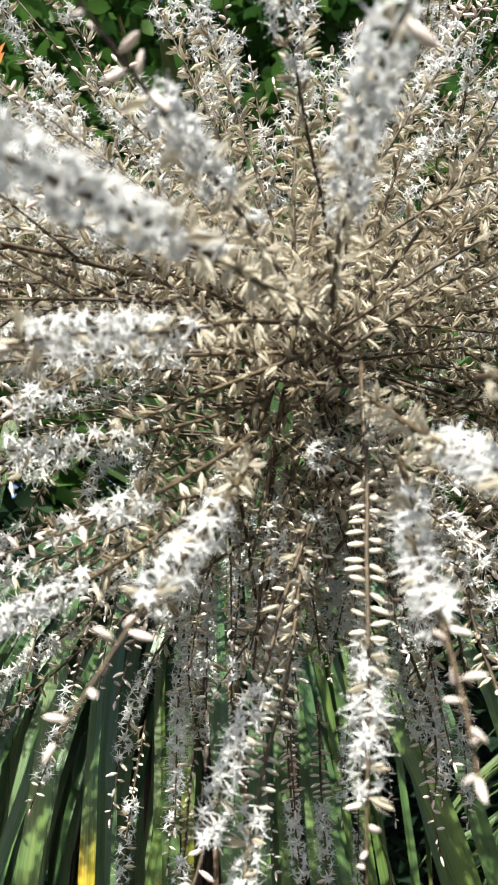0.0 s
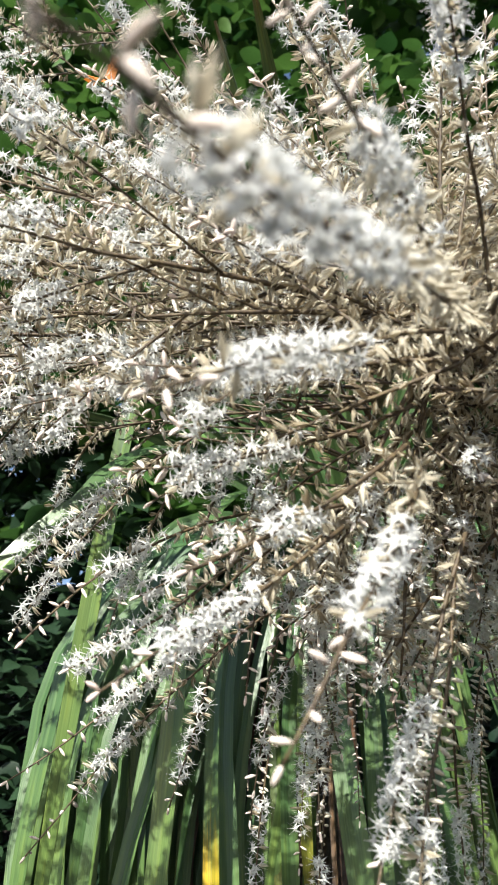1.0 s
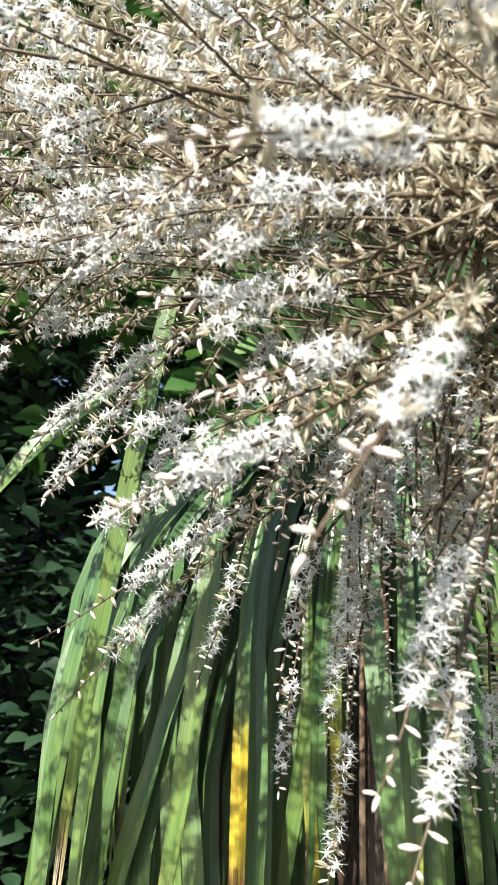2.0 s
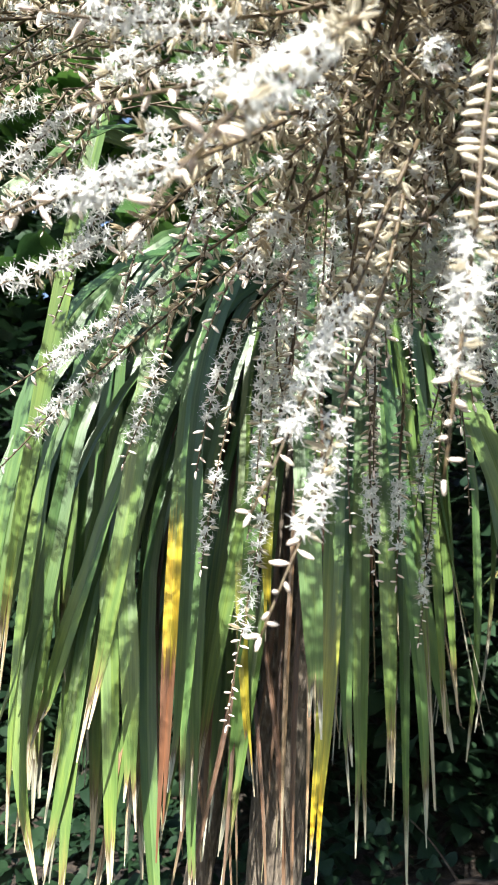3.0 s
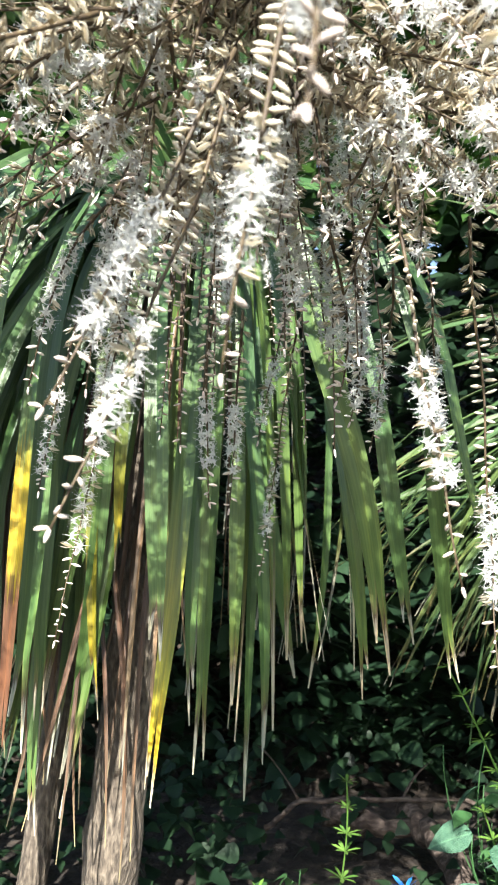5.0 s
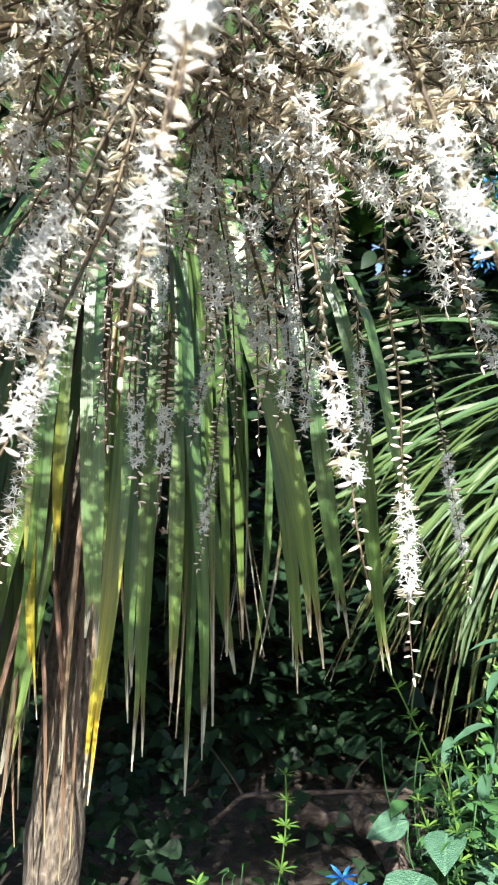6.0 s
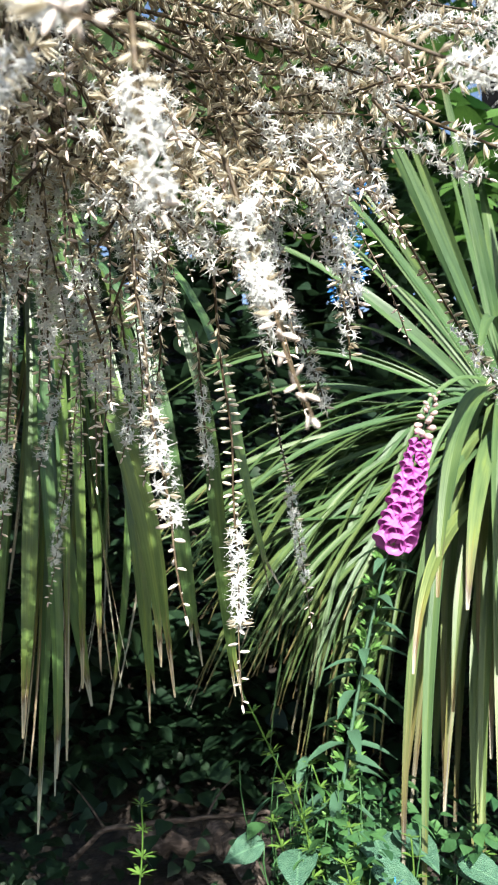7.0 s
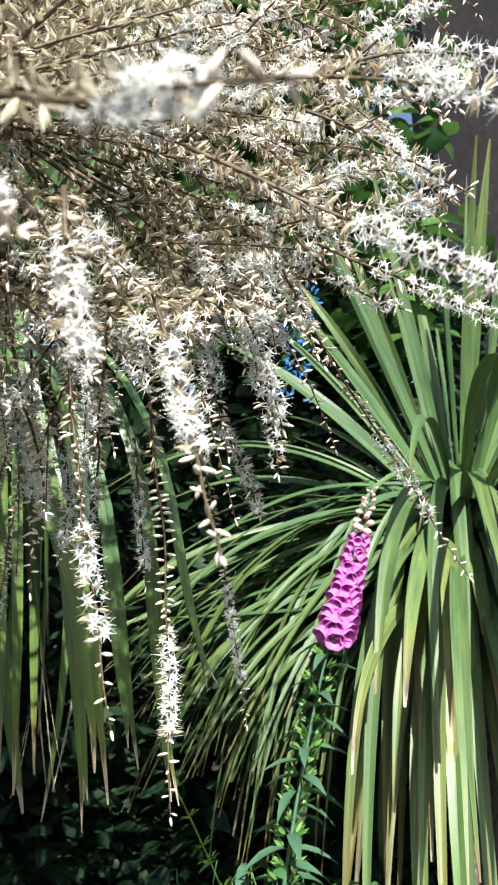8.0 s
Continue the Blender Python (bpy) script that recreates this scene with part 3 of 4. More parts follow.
made, rest = 0, {"faded": [], "closed": [], "star": [], "bud": []}
rest_stalks = ([], [])
for i in range(66):
    s = 0.08 + 0.84 * ((i * 0.618) % 1.0) ** 0.9
    j = min(27, int(s * 30))
    base, t = AXIS[j], (AXIS[j + 1] - AXIS[j]).normalized()
    u = t.orthogonal().normalized()
    a = i * 2.39996
    radial = (u * math.cos(a) + t.cross(u) * math.sin(a)).normalized()
    branch = grown(base, radial * 0.9 + t * 0.35 + UP * 0.15, rng.uniform(0.10, 0.24) + 0.22 * max(0.0, radial.x) + 0.62 * max(0.0, -radial.x) + 0.30 * max(0.0, radial.z), 0.9, 10)
    while len(branch) > 4 and not skirt(branch[-1]):
        branch = branch[:-1]
    reach = len(branch) - 1
    kept = []
    for k in range(8 if radial.x > -0.3 else 11):
        q = min(reach - 1, 2 + k)
        b = branch[q].lerp(branch[q + 1], rng.random())
        d = (branch[q + 1] - branch[q]).normalized()
        side = Vector((rng.gauss(0, 1), rng.gauss(0, 1), rng.gauss(0, 1)))
        side = (side - d * side.dot(d)).normalized()
        pts = grown(b, d * 0.65 + side * 0.95 + t * 0.2, rng.uniform(0.16, 0.32), rng.uniform(0.6, 4.5), 12)
        while len(pts) > 6 and not all(skirt(p) for p in pts[3::3] + [pts[-1]]):
            pts = pts[:-1]
        if len(pts) > 6 and not airy(pts) and not (pts[-1].z < 1.03 and abs(pts[-1].x) < 0.25 and rng.random() < 0.35):
            kept.append(pts)
    if not kept:
        continue
    part("panicle_branch", tube("panicle_branch", branch, [0.0030 - 0.0020 * q / reach for q in range(reach + 1)], STALK, 6), tree)
    for q in range(1, reach):
        for _ in range(4):
            p = branch[q].lerp(branch[q + 1], rng.random())
            w = Vector((rng.gauss(0, 1), rng.gauss(0, 1), rng.gauss(0, 1))).normalized()
            rest["faded"].append(aim(p, w, rng.uniform(0, 6.28), 0.0095 * rng.uniform(0.7, 1.1)))
    for pts in kept:
        f0 = rng.uniform(0.62, 0.97) if pts[-1].z < 1.15 and abs(pts[-1].x) < 0.25 else rng.uniform(0.42, 0.9)
        f1 = min(0.97, f0 + rng.uniform(0.08, 0.25))
        if made < 200:
            made += 1
            spike_from(pts, f0, f1)
        else:
            for key, mats in spike_from(pts, f0, f1, joined=True).items():
                rest[key] += mats
            tv, tf = tube_data(pts, [0.0015 - 0.0009 * q / (len(pts) - 1) for q in range(len(pts))], 4)
            off = len(rest_stalks[0])
            rest_stalks[0].extend(tv)
            rest_stalks[1].extend(tuple(x + off for x in face) for face in tf)
for i in range(62):
    # Twigs that reach up and out to the side away from the trunk.
    q = rng.randrange(14, 28) if i < 46 else rng.randrange(8, 22)
    branch = grown(AXIS[q], Vector((-1.0, rng.uniform(-0.4, 0.2), rng.uniform(-0.1, 0.45))), rng.uniform(0.34, 0.52), 0.4, 12) if i >= 46 else grown(AXIS[q], Vector((-rng.uniform(0.35, 1.0), rng.uniform(-0.35, 0.3), rng.uniform(-0.05, 1.0))), rng.uniform(0.18, 0.42), 0.3, 8)
    while len(branch) > 4 and not skirt(branch[-1]):
        branch = branch[:-1]
    reach = len(branch) - 1
    part("panicle_branch", tube("panicle_branch", branch, [0.0026 - 0.0016 * k / reach for k in range(reach + 1)], STALK, 6), tree)
    for k in range(7 if i < 46 else 10):
        j = min(reach - 1, 1 + k)
        d = (branch[j + 1] - branch[j]).normalized()
        side = Vector((rng.gauss(0, 1), rng.gauss(0, 1), rng.gauss(0, 1)))
        side = (side - d * side.dot(d)).normalized()
        pts = grown(branch[j], d * 0.9 + side * 0.6, rng.uniform(0.14, 0.27), rng.uniform(0.2, 2.0), 12)
        while len(pts) > 6 and not all(skirt(p) for p in pts[3::3] + [pts[-1]]):
            pts = pts[:-1]
        if len(pts) < 7 or airy(pts):
            continue
        f0 = rng.uniform(0.45, 0.88)
        for key, mats in spike_from(pts, f0, min(0.97, f0 + rng.uniform(0.15, 0.4)), joined=True).items():
            rest[key] += mats
        tv, tf = tube_data(pts, [0.0015 - 0.0009 * k / (len(pts) - 1) for k in range(len(pts))], 4)
        off = len(rest_stalks[0])
        rest_stalks[0].extend(tv)
        rest_stalks[1].extend(tuple(x + off for x in face) for face in tf)
# Long side branches added outside the view, to cast broken shade on the leaves.
for i in range(6):
    branch = grown(AXIS[13 + 2 * i], Vector((-1.0, rng.uniform(-0.35, 0.05), rng.uniform(-0.05, 0.3))), rng.uniform(0.6, 0.72), 0.35, 14)
    part("panicle_branch", tube("panicle_branch", branch, [0.0028 - 0.0016 * k / 14 for k in range(15)], STALK, 6), tree)
    for k in range(16):
        j = 6 + k % 8
        d = (branch[j + 1] - branch[j]).normalized()
        side = Vector((rng.gauss(0, 1), rng.gauss(0, 1), rng.gauss(0, 1)))
        pts = grown(branch[j], d * 0.7 + (side - d * side.dot(d)).normalized() * 0.8, rng.uniform(0.16, 0.28), rng.uniform(0.5, 2.5), 12)
        if min(p.x + 0.30 * (p.y + 0.1) for p in pts) > -0.22 or max(p.x + 0.42 * (p.y + 0.1) for p in pts) > -0.02:
            continue
        for key, mats in spike_from(pts, rng.uniform(0.45, 0.8), 0.92, joined=True).items():
            rest[key] += mats
        tv, tf = tube_data(pts, [0.0015 - 0.0009 * k / (len(pts) - 1) for k in range(len(pts))], 4)
        off = len(rest_stalks[0])
        rest_stalks[0].extend(tv)
        rest_stalks[1].extend(tuple(x + off for x in face) for face in tf)
# The spray at the head of the panicle: straight spikes that stand out all round its end.
for i in range(140):
    a = i * 2.39996 if i < 105 else 1.57 + 0.9 * math.sin(i * 2.39996)
    if math.sin(a) < -0.25:
        continue
    q = AXIS[rng.randrange(24, 31)]
    up = 0.5 + 0.5 * math.sin(a)
    way = Vector((math.cos(a), rng.uniform(-0.25, 0.45) - 0.15 * up, math.sin(a) * 0.9 + 0.25 + rng.uniform(-0.2, 0.2)))
    pts = grown(q + Vector((rng.gauss(0, 0.02), rng.uniform(0, 0.06), rng.gauss(0, 0.02))), way, rng.uniform(0.16, 0.36), rng.uniform(0.1, 1.2), 14)
    while len(pts) > 6 and not all((p - Vector((0.03, 0.0, 0.78))).length > 0.40 and 0.26 < p.y < 0.56 and skirt(p, 14.0) for p in pts[3::3] + [pts[-1]]):
        pts = pts[:-1]
    if len(pts) < 9:
        continue
    f0 = rng.uniform(0.68, 0.95)
    f1 = min(0.97, f0 + rng.uniform(0.05, 0.25))
    for key, mats in spike_from(pts, f0, f1, joined=True).items():
        rest[key] += mats
    tv, tf = tube_data(pts, [0.0016 - 0.0009 * k / (len(pts) - 1) for k in range(len(pts))], 4)
    off = len(rest_stalks[0])
    rest_stalks[0].extend(tv)
    rest_stalks[1].extend(tuple(x + off for x in face) for face in tf)
hung = 0
while hung < 150:
    deep = hung >= 105
    q = AXIS[rng.randrange(2, 27)]
    base = q + Vector((rng.gauss(0, 0.18), rng.gauss(0, 0.08), -rng.uniform(0.02, 0.20)))
    low = rng.uniform(9.5, 21.0)
    if deep:
        q = AXIS[rng.randrange(8, 24)]
        base = q + Vector((rng.gauss(0.02, 0.10), rng.gauss(0, 0.05), -rng.uniform(0.04, 0.20)))
        low = rng.uniform(3.5, 13.0)
    pts = grown(base, Vector((base.x - q.x, -0.25 + rng.gauss(0, 0.3), -0.35 + rng.gauss(0, 0.25))), rng.uniform(0.2, 0.38) + (0.12 if deep else 0.0), rng.uniform(3.0, 7.0), 12)
    while len(pts) > 7 and not all(skirt(p, low) for p in pts[2::3] + [pts[-1]]):
        pts = pts[:-1]
    if len(pts) < 8:
        continue
    hung += 1
    if airy(pts):
        continue
    f0 = rng.uniform(0.1, 0.6)
    f1 = min(0.95, f0 + rng.uniform(0.15, 0.5))
    if made < 285:
        made += 1
        spike_from(pts, f0, f1)
        continue
    for key, mats in spike_from(pts, f0, f1, joined=True).items():
        rest[key] += mats
    tv, tf = tube_data(pts, [0.0014 - 0.0008 * k / (len(pts) - 1) for k in range(len(pts))], 4)
    off = len(rest_stalks[0])
    rest_stalks[0].extend(tv)
    rest_stalks[1].extend(tuple(x + off for x in face) for face in tf)
if rest_stalks[0]:
    mass = part("inner_stalk", mesh_of("inner_stalk", *rest_stalks, STALK), tree, "brown stalks of the crowded inner spikes", "stuff")
    for nm, key, shapes, m, text in (("withered_flower_zone", "faded", FADED, SPENT, "faded cream-tan withered flowers"), ("open_flower_zone", "star", STARS, WHITE, "white starry open flowers"), ("bud_zone", "bud", SLIM_BUDS, BUD, "pinkish cream closed buds")):
        for q in range(len(shapes)):
            part(nm, bulk(nm, shapes[q], rest[key][q :: len(shapes)], m, key == "bud"), mass, text, "stuff")


# ---- strap leaves ----
def blade(name, pts, width, material, split, parent, roll=0.0, face=None, label=""):
    """A strap leaf on the line pts: two folded halves with thickness; split: the tip frays into two tails."""
    n = len(pts) - 1
    verts, faces, uvs = [], [], []
    for half in (-1, 1):
        base = len(verts)
        for i, p in enumerate(pts):
            v = i / n
            t = (pts[min(i + 1, n)] - pts[max(i - 1, 0)]).normalized()
            out = face if face is not None else Vector((0, -1, 0.2))
            nrm = (out - t * out.dot(t)).normalized()
            side = t.cross(nrm)
            q = Matrix.Rotation(roll + 0.25 * math.sin(v * 2.2 + roll * 9), 3, t)
            nrm, side = q @ nrm, q @ side
            w = width * 0.5 * min(1.0, 0.5 + 1.2 * v) * (1 - 0.86 * max(0.0, (v - 0.52) / 0.48) ** 1.7)
            gap = 0.0
            if split and v > 0.84:
                gap = (v - 0.84) / 0.16
            shift = side * (half * gap * width * (0.16 + 0.1 * math.sin(width * 900 + half)))
            fold = 0.05 + 0.16 * abs(math.sin(width * 5000))
            back = t * (-0.060 * gap * (0.5 + 0.5 * math.sin(width * 3000 + half * 2.0))) + nrm * (0.012 * gap * math.sin(width * 7000 + half))
            for e, lift in ((0.0, -fold * w * 0.5), (0.55, 0.05 * w), (1.0, fold * w)):
                top = p + shift + back + side * (half * w * e) + nrm * lift
                verts.append(top)
                verts.append(top - nrm * 0.0009)
                uvs += [(0.5 + half * 0.5 * e, v)] * 2
        for i in range(n):
            a, b = base + i * 6, base + (i + 1) * 6
            for c0, c1 in ((0, 2), (2, 4)):
                quads = [(a + c0, a + c1, b + c1, b + c0), (a + c1 + 1, a + c0 + 1, b + c0 + 1, b + c1 + 1)]
                faces += [q if half > 0 else q[::-1] for q in quads]
            rim = (a + 4, a + 5, b + 5, b + 4)
            inner = (a + 1, a, b, b + 1)
            faces += [rim if half > 0 else rim[::-1], inner if half > 0 else inner[::-1]]
    me = mesh_of(name, verts, faces, material, True, uvs)
    me.set_sharp_from_angle(angle=radians(38))
    return part(name, me, parent, label)


LEAF_LABEL = {GREEN: "", TURNING: "yellow and rust-brown dying leaf", YELLOW: "yellow ageing leaf", YELLOW_TIP: "green leaf with yellow tip", BROWN: "dry brown dead leaf", DRY: "tan dead leaf strip", UPRIGHT: ""}


def hanging_leaf(upper, tip, width, material, split):
    """A leaf that leaves the crown, bends over and hangs through upper to its tip."""
    u, t = Vector(upper), Vector(tip)
    flat = Vector((u.x - CROWN.x, u.y - CROWN.y, 0))
    rise = CROWN + flat * 0.45 + UP * 0.12
    start = CROWN + flat.normalized() * 0.03 - UP * rng.uniform(0, 0.08)
    sway = Vector((rng.gauss(0, 0.008), 0, 0))
    pts = cubic(start, rise, u + (u - t) * 0.55 + UP * 0.05, u, 10)[:-1] + [u.lerp(t, i / 20) + (Vector((0, -0.012, 0)) + sway) * math.sin(i / 20 * math.pi) for i in range(21)]
    roll = rng.uniform(-0.65, 0.65) * (1.0 if material is GREEN else 0.35)
    blade("leaf", pts, width * (0.45 if material in (BROWN, DRY) else 0.82), material, split, tree, roll, None, LEAF_LABEL[material])


hanging_leaf((-0.367, 0.988, 1.336), (-0.517, 1.138, 0.544), 0.038, GREEN, 1)
hanging_leaf((-0.297, 1.111, 1.093), (-0.374, 1.133, 0.505), 0.042, GREEN, 1)
hanging_leaf((-0.266, 1.197, 0.939), (-0.280, 1.227, 0.357), 0.032, TURNING, 1)
hanging_leaf((-0.261, 1.267, 0.964), (-0.268, 1.240, 0.397), 0.046, GREEN, 1)
hanging_leaf((-0.252, 1.321, 0.908), (-0.244, 1.307, 0.391), 0.036, GREEN, 1)
hanging_leaf((-0.185, 1.342, 0.973), (-0.163, 1.349, 0.424), 0.028, YELLOW, 1)
hanging_leaf((-0.136, 1.303, 0.966), (-0.141, 1.352, 0.668), 0.024, YELLOW, 1)
hanging_leaf((-0.134, 1.405, 0.886), (-0.168, 1.431, 0.492), 0.020, BROWN, 0)
hanging_leaf((-0.196, 1.390, 0.685), (-0.208, 1.326, 0.217), 0.017, BROWN, 0)
hanging_leaf((-0.185, 1.412, 0.686), (-0.136, 1.344, 0.238), 0.016, BROWN, 0)
hanging_leaf((-0.125, 1.450, 0.688), (-0.128, 1.407, 0.341), 0.016, BROWN, 0)
hanging_leaf((-0.167, 1.391, 0.783), (-0.261, 1.312, 0.269), 0.022, BROWN, 0)
hanging_leaf((-0.071, 1.119, 0.970), (-0.048, 1.114, 0.528), 0.043, GREEN, 1)
hanging_leaf((-0.028, 1.239, 0.901), (-0.069, 1.199, 0.322), 0.038, YELLOW_TIP, 1)
hanging_leaf((-0.007, 1.292, 0.892), (-0.008, 1.282, 0.434), 0.032, GREEN, 1)
hanging_leaf((0.014, 1.278, 0.965), (0.008, 1.308, 0.329), 0.035, GREEN, 1)
hanging_leaf((0.052, 1.390, 0.910), (0.056, 1.387, 0.451), 0.034, GREEN, 0)
hanging_leaf((0.072, 1.385, 0.939), (0.114, 1.414, 0.348), 0.034, GREEN, 1)
hanging_leaf((0.090, 1.491, 0.905), (0.085, 1.498, 0.269), 0.028, GREEN, 0)
hanging_leaf((0.108, 1.500, 0.821), (0.176, 1.566, 0.473), 0.040, GREEN, 0)
hanging_leaf((0.169, 1.564, 1.032), (0.196, 1.641, 0.531), 0.024, GREEN, 0)
hanging_leaf((0.249, 1.683, 0.877), (0.220, 1.728, 0.431), 0.024, GREEN, 0)
hanging_leaf((0.153, 1.102, 1.021), (0.267, 1.172, 0.530), 0.046, GREEN, 1)
hanging_leaf((0.204, 1.182, 0.864), (0.254, 1.219, 0.479), 0.027, GREEN, 1)
hanging_leaf((0.282, 1.262, 0.915), (0.342, 1.314, 0.560), 0.036, GREEN, 1)
hanging_leaf((0.326, 1.134, 0.905), (0.404, 1.284, 0.481), 0.030, GREEN, 1)
hanging_leaf((0.372, 1.207, 1.003), (0.469, 1.272, 0.655), 0.030, GREEN, 1)
hanging_leaf((-0.512, 1.172, 1.007), (-0.547, 1.204, 0.561), 0.036, GREEN, 1)
hanging_leaf((-0.456, 1.215, 0.906), (-0.509, 1.233, 0.445), 0.040, GREEN, 1)
hanging_leaf((-0.465, 1.367, 1.161), (-0.514, 1.418, 0.614), 0.040, GREEN, 0)
hanging_leaf((-0.403, 1.306, 1.141), (-0.410, 1.402, 0.675), 0.026, GREEN, 1)
hanging_leaf((-0.415, 1.242, 0.783), (-0.490, 1.252, 0.499), 0.042, GREEN, 1)
hanging_leaf((-0.424, 1.261, 0.669), (-0.452, 1.224, 0.327), 0.036, GREEN, 0)
hanging_leaf((-0.378, 1.337, 0.789), (-0.399, 1.335, 0.490), 0.030, GREEN, 0)
hanging_leaf((-0.352, 0.802, 1.207), (-0.494, 0.776, 1.036), 0.040, GREEN, 0)
hanging_leaf((0.124, 1.409, 1.049), (0.155, 1.492, 0.515), 0.030, GREEN, 0)
hanging_leaf((-0.055, 1.411, 1.045), (-0.029, 1.496, 0.508), 0.018, BROWN, 0)
hanging_leaf((-0.252, 1.365, 1.119), (-0.262, 1.415, 0.491), 0.040, GREEN, 0)
hanging_leaf((-0.337, 1.318, 0.681), (-0.272, 1.245, 0.182), 0.034, GREEN, 1)
hanging_leaf((-0.353, 1.228, 0.766), (-0.327, 1.224, 0.395), 0.036, GREEN, 1)
hanging_leaf((-0.392, 1.254, 0.811), (-0.351, 1.226, 0.278), 0.040, GREEN, 1)
hanging_leaf((-0.253, 1.328, 0.638), (-0.240, 1.292, 0.260), 0.026, GREEN, 1)
hanging_leaf((-0.483, 1.222, 0.714), (-0.451, 1.198, 0.329), 0.034, GREEN, 0)
hanging_leaf((-0.420, 1.277, 0.717), (-0.421, 1.220, 0.263), 0.030, GREEN, 0)
hanging_leaf((-0.563, 1.206, 0.847), (-0.561, 1.184, 0.392), 0.036, GREEN, 0)
hanging_leaf((-0.493, 1.209, 0.891), (-0.481, 1.151, 0.393), 0.038, GREEN, 0)
hanging_leaf((-0.434, 1.301, 0.811), (-0.446, 1.249, 0.382), 0.032, GREEN, 0)

# Leaves of the inner ranks behind them.
for i in range(44):
    x = -0.64 + 0.46 * ((i * 0.618) % 1.0)
    y = rng.uniform(1.30, 1.56)
    hanging_leaf((x + rng.gauss(0.03, 0.02), y, rng.uniform(0.85, 1.10)), (x + rng.gauss(-0.01, 0.04), y + rng.uniform(-0.05, 0.08), rng.uniform(0.22, 0.55)), rng.uniform(0.026, 0.040), GREEN, rng.random() < 0.5)

# Dry strips that cling round the trunks.
for i in range(18):
    x = -0.36 + 0.30 * ((i * 0.618) % 1.0)
    top, end = rng.uniform(0.66, 0.92), rng.uniform(0.14, 0.40)
    y = rng.uniform(1.36, 1.52)
    hanging_leaf((x, y, top), (x + rng.gauss(-0.01, 0.03), y + rng.uniform(-0.08, 0.02), end), rng.uniform(0.014, 0.026), rng.choice([BROWN, BROWN, DRY]), rng.random() < 0.4)

# The rest of the crown: hanging leaves at the back and sides, upright ones above.
for i in range(105):
    a = i * 2.39996
    way = Vector((math.cos(a), math.sin(a), 0))
    if (way.y < -0.25 and i % 3) or (way.x < -0.3 and i % 2):
        continue
    reach = rng.uniform(0.22, 0.48)
    end = CROWN + way * (reach + 0.08) + Vector((0, 0, -rng.uniform(0.5, 1.02)))
    if way.y < 0.2 and abs(end.x) < 0.5 and end.y < 1.42:
        end.y = 1.42 + rng.uniform(0, 0.2)
    top = CROWN + way * reach * 0.75 + UP * rng.uniform(0.10, 0.24)
    pts = cubic(CROWN - UP * 0.05, top, end + Vector((rng.gauss(0, 0.07), rng.gauss(0, 0.05), 0.75)), end, 24)
    m = rng.choice([GREEN, GREEN, GREEN, GREEN, BROWN])
    wide, two, roll = rng.uniform(0.024, 0.036) * (0.5 if m is BROWN else 1.0), rng.random() < 0.5, rng.uniform(-0.5, 0.5)
    if 0.28 < end.x and end.y < 1.9:
        continue
    blade("leaf", pts, wide, m, two, tree, roll, way * 0.8 + Vector((0, -0.5, 0.2)), LEAF_LABEL[m])
for i in range(60):
    a = i * 2.39996 + 0.7
    lean = 0.25 + 0.95 * (i / 60)
    way = (Vector((math.cos(a), math.sin(a), 0)) * lean + UP).normalized()
    ln = rng.uniform(0.75, 1.05)
    p = CROWN + way * 0.03
    pts, d = [p.copy()], way.copy()
    for k in range(16):
        d = (d - UP * 0.035 * lean * (k / 8)).normalized()
        p = p + d * ln / 16
        pts.append(p.copy())
    blade("leaf", pts, rng.uniform(0.03, 0.042), UPRIGHT, 0, tree, rng.uniform(-0.4, 0.4), -way.cross(Vector((-way.y, way.x, 0))) + Vector((0, -0.2, 0)))

# ---- the second cordyline ----
CROWN2 = Vector((1.355, 1.88, 1.19))
tree2 = thing("cabbage_tree", (1.34, 1.92, 0.0), "young cordyline with dense rosette of glossy green strap leaves", "tree")
part("trunk", tube("trunk", bezier((1.34, 1.92, -0.03), (1.35, 1.91, 0.6), CROWN2, 14), [0.06] * 15, BARK, 14, 0.15), tree2, "grey-brown trunk hidden by leaves")
for i in range(170):
    a = i * 2.39996
    f = i / 170
    lean = 0.08 + 1.85 * f ** 0.85
    out2 = Vector((math.cos(a), math.sin(a), 0))
    d = (out2 * math.sin(lean) + UP * math.cos(lean)).normalized()
    ln = rng.uniform(0.85, 1.15) + 0.10 * f
    weight = 0.008 + rng.uniform(0.03, 0.15) * max(0.0, f - 0.2) / 0.8
    p = CROWN2 - UP * 0.22 * f + out2 * 0.04
    pts = [p.copy()]
    for k in range(24):
        d = (d - UP * weight * (0.6 + k / 8) * (1 - max(0.0, -d.z) * 0.6)).normalized()
        p = p + d * ln / 24
        pts.append(p.copy())
    if any(q.y < 1.70 and math.degrees(math.atan2(q.x - 0.1, q.y + 0.09)) < 21.0 + 7.0 * q.z for q in pts):
        continue
    blade("leaf", pts, rng.uniform(0.028, 0.042), UPRIGHT if f < 0.6 else rng.choice([UPRIGHT, SUNNY, GREEN]), f > 0.6 and rng.random() < 0.3, tree2, rng.uniform(-0.3, 0.3), out2 * 0.6 + UP * 0.7 + Vector((0, -0.25, 0)))


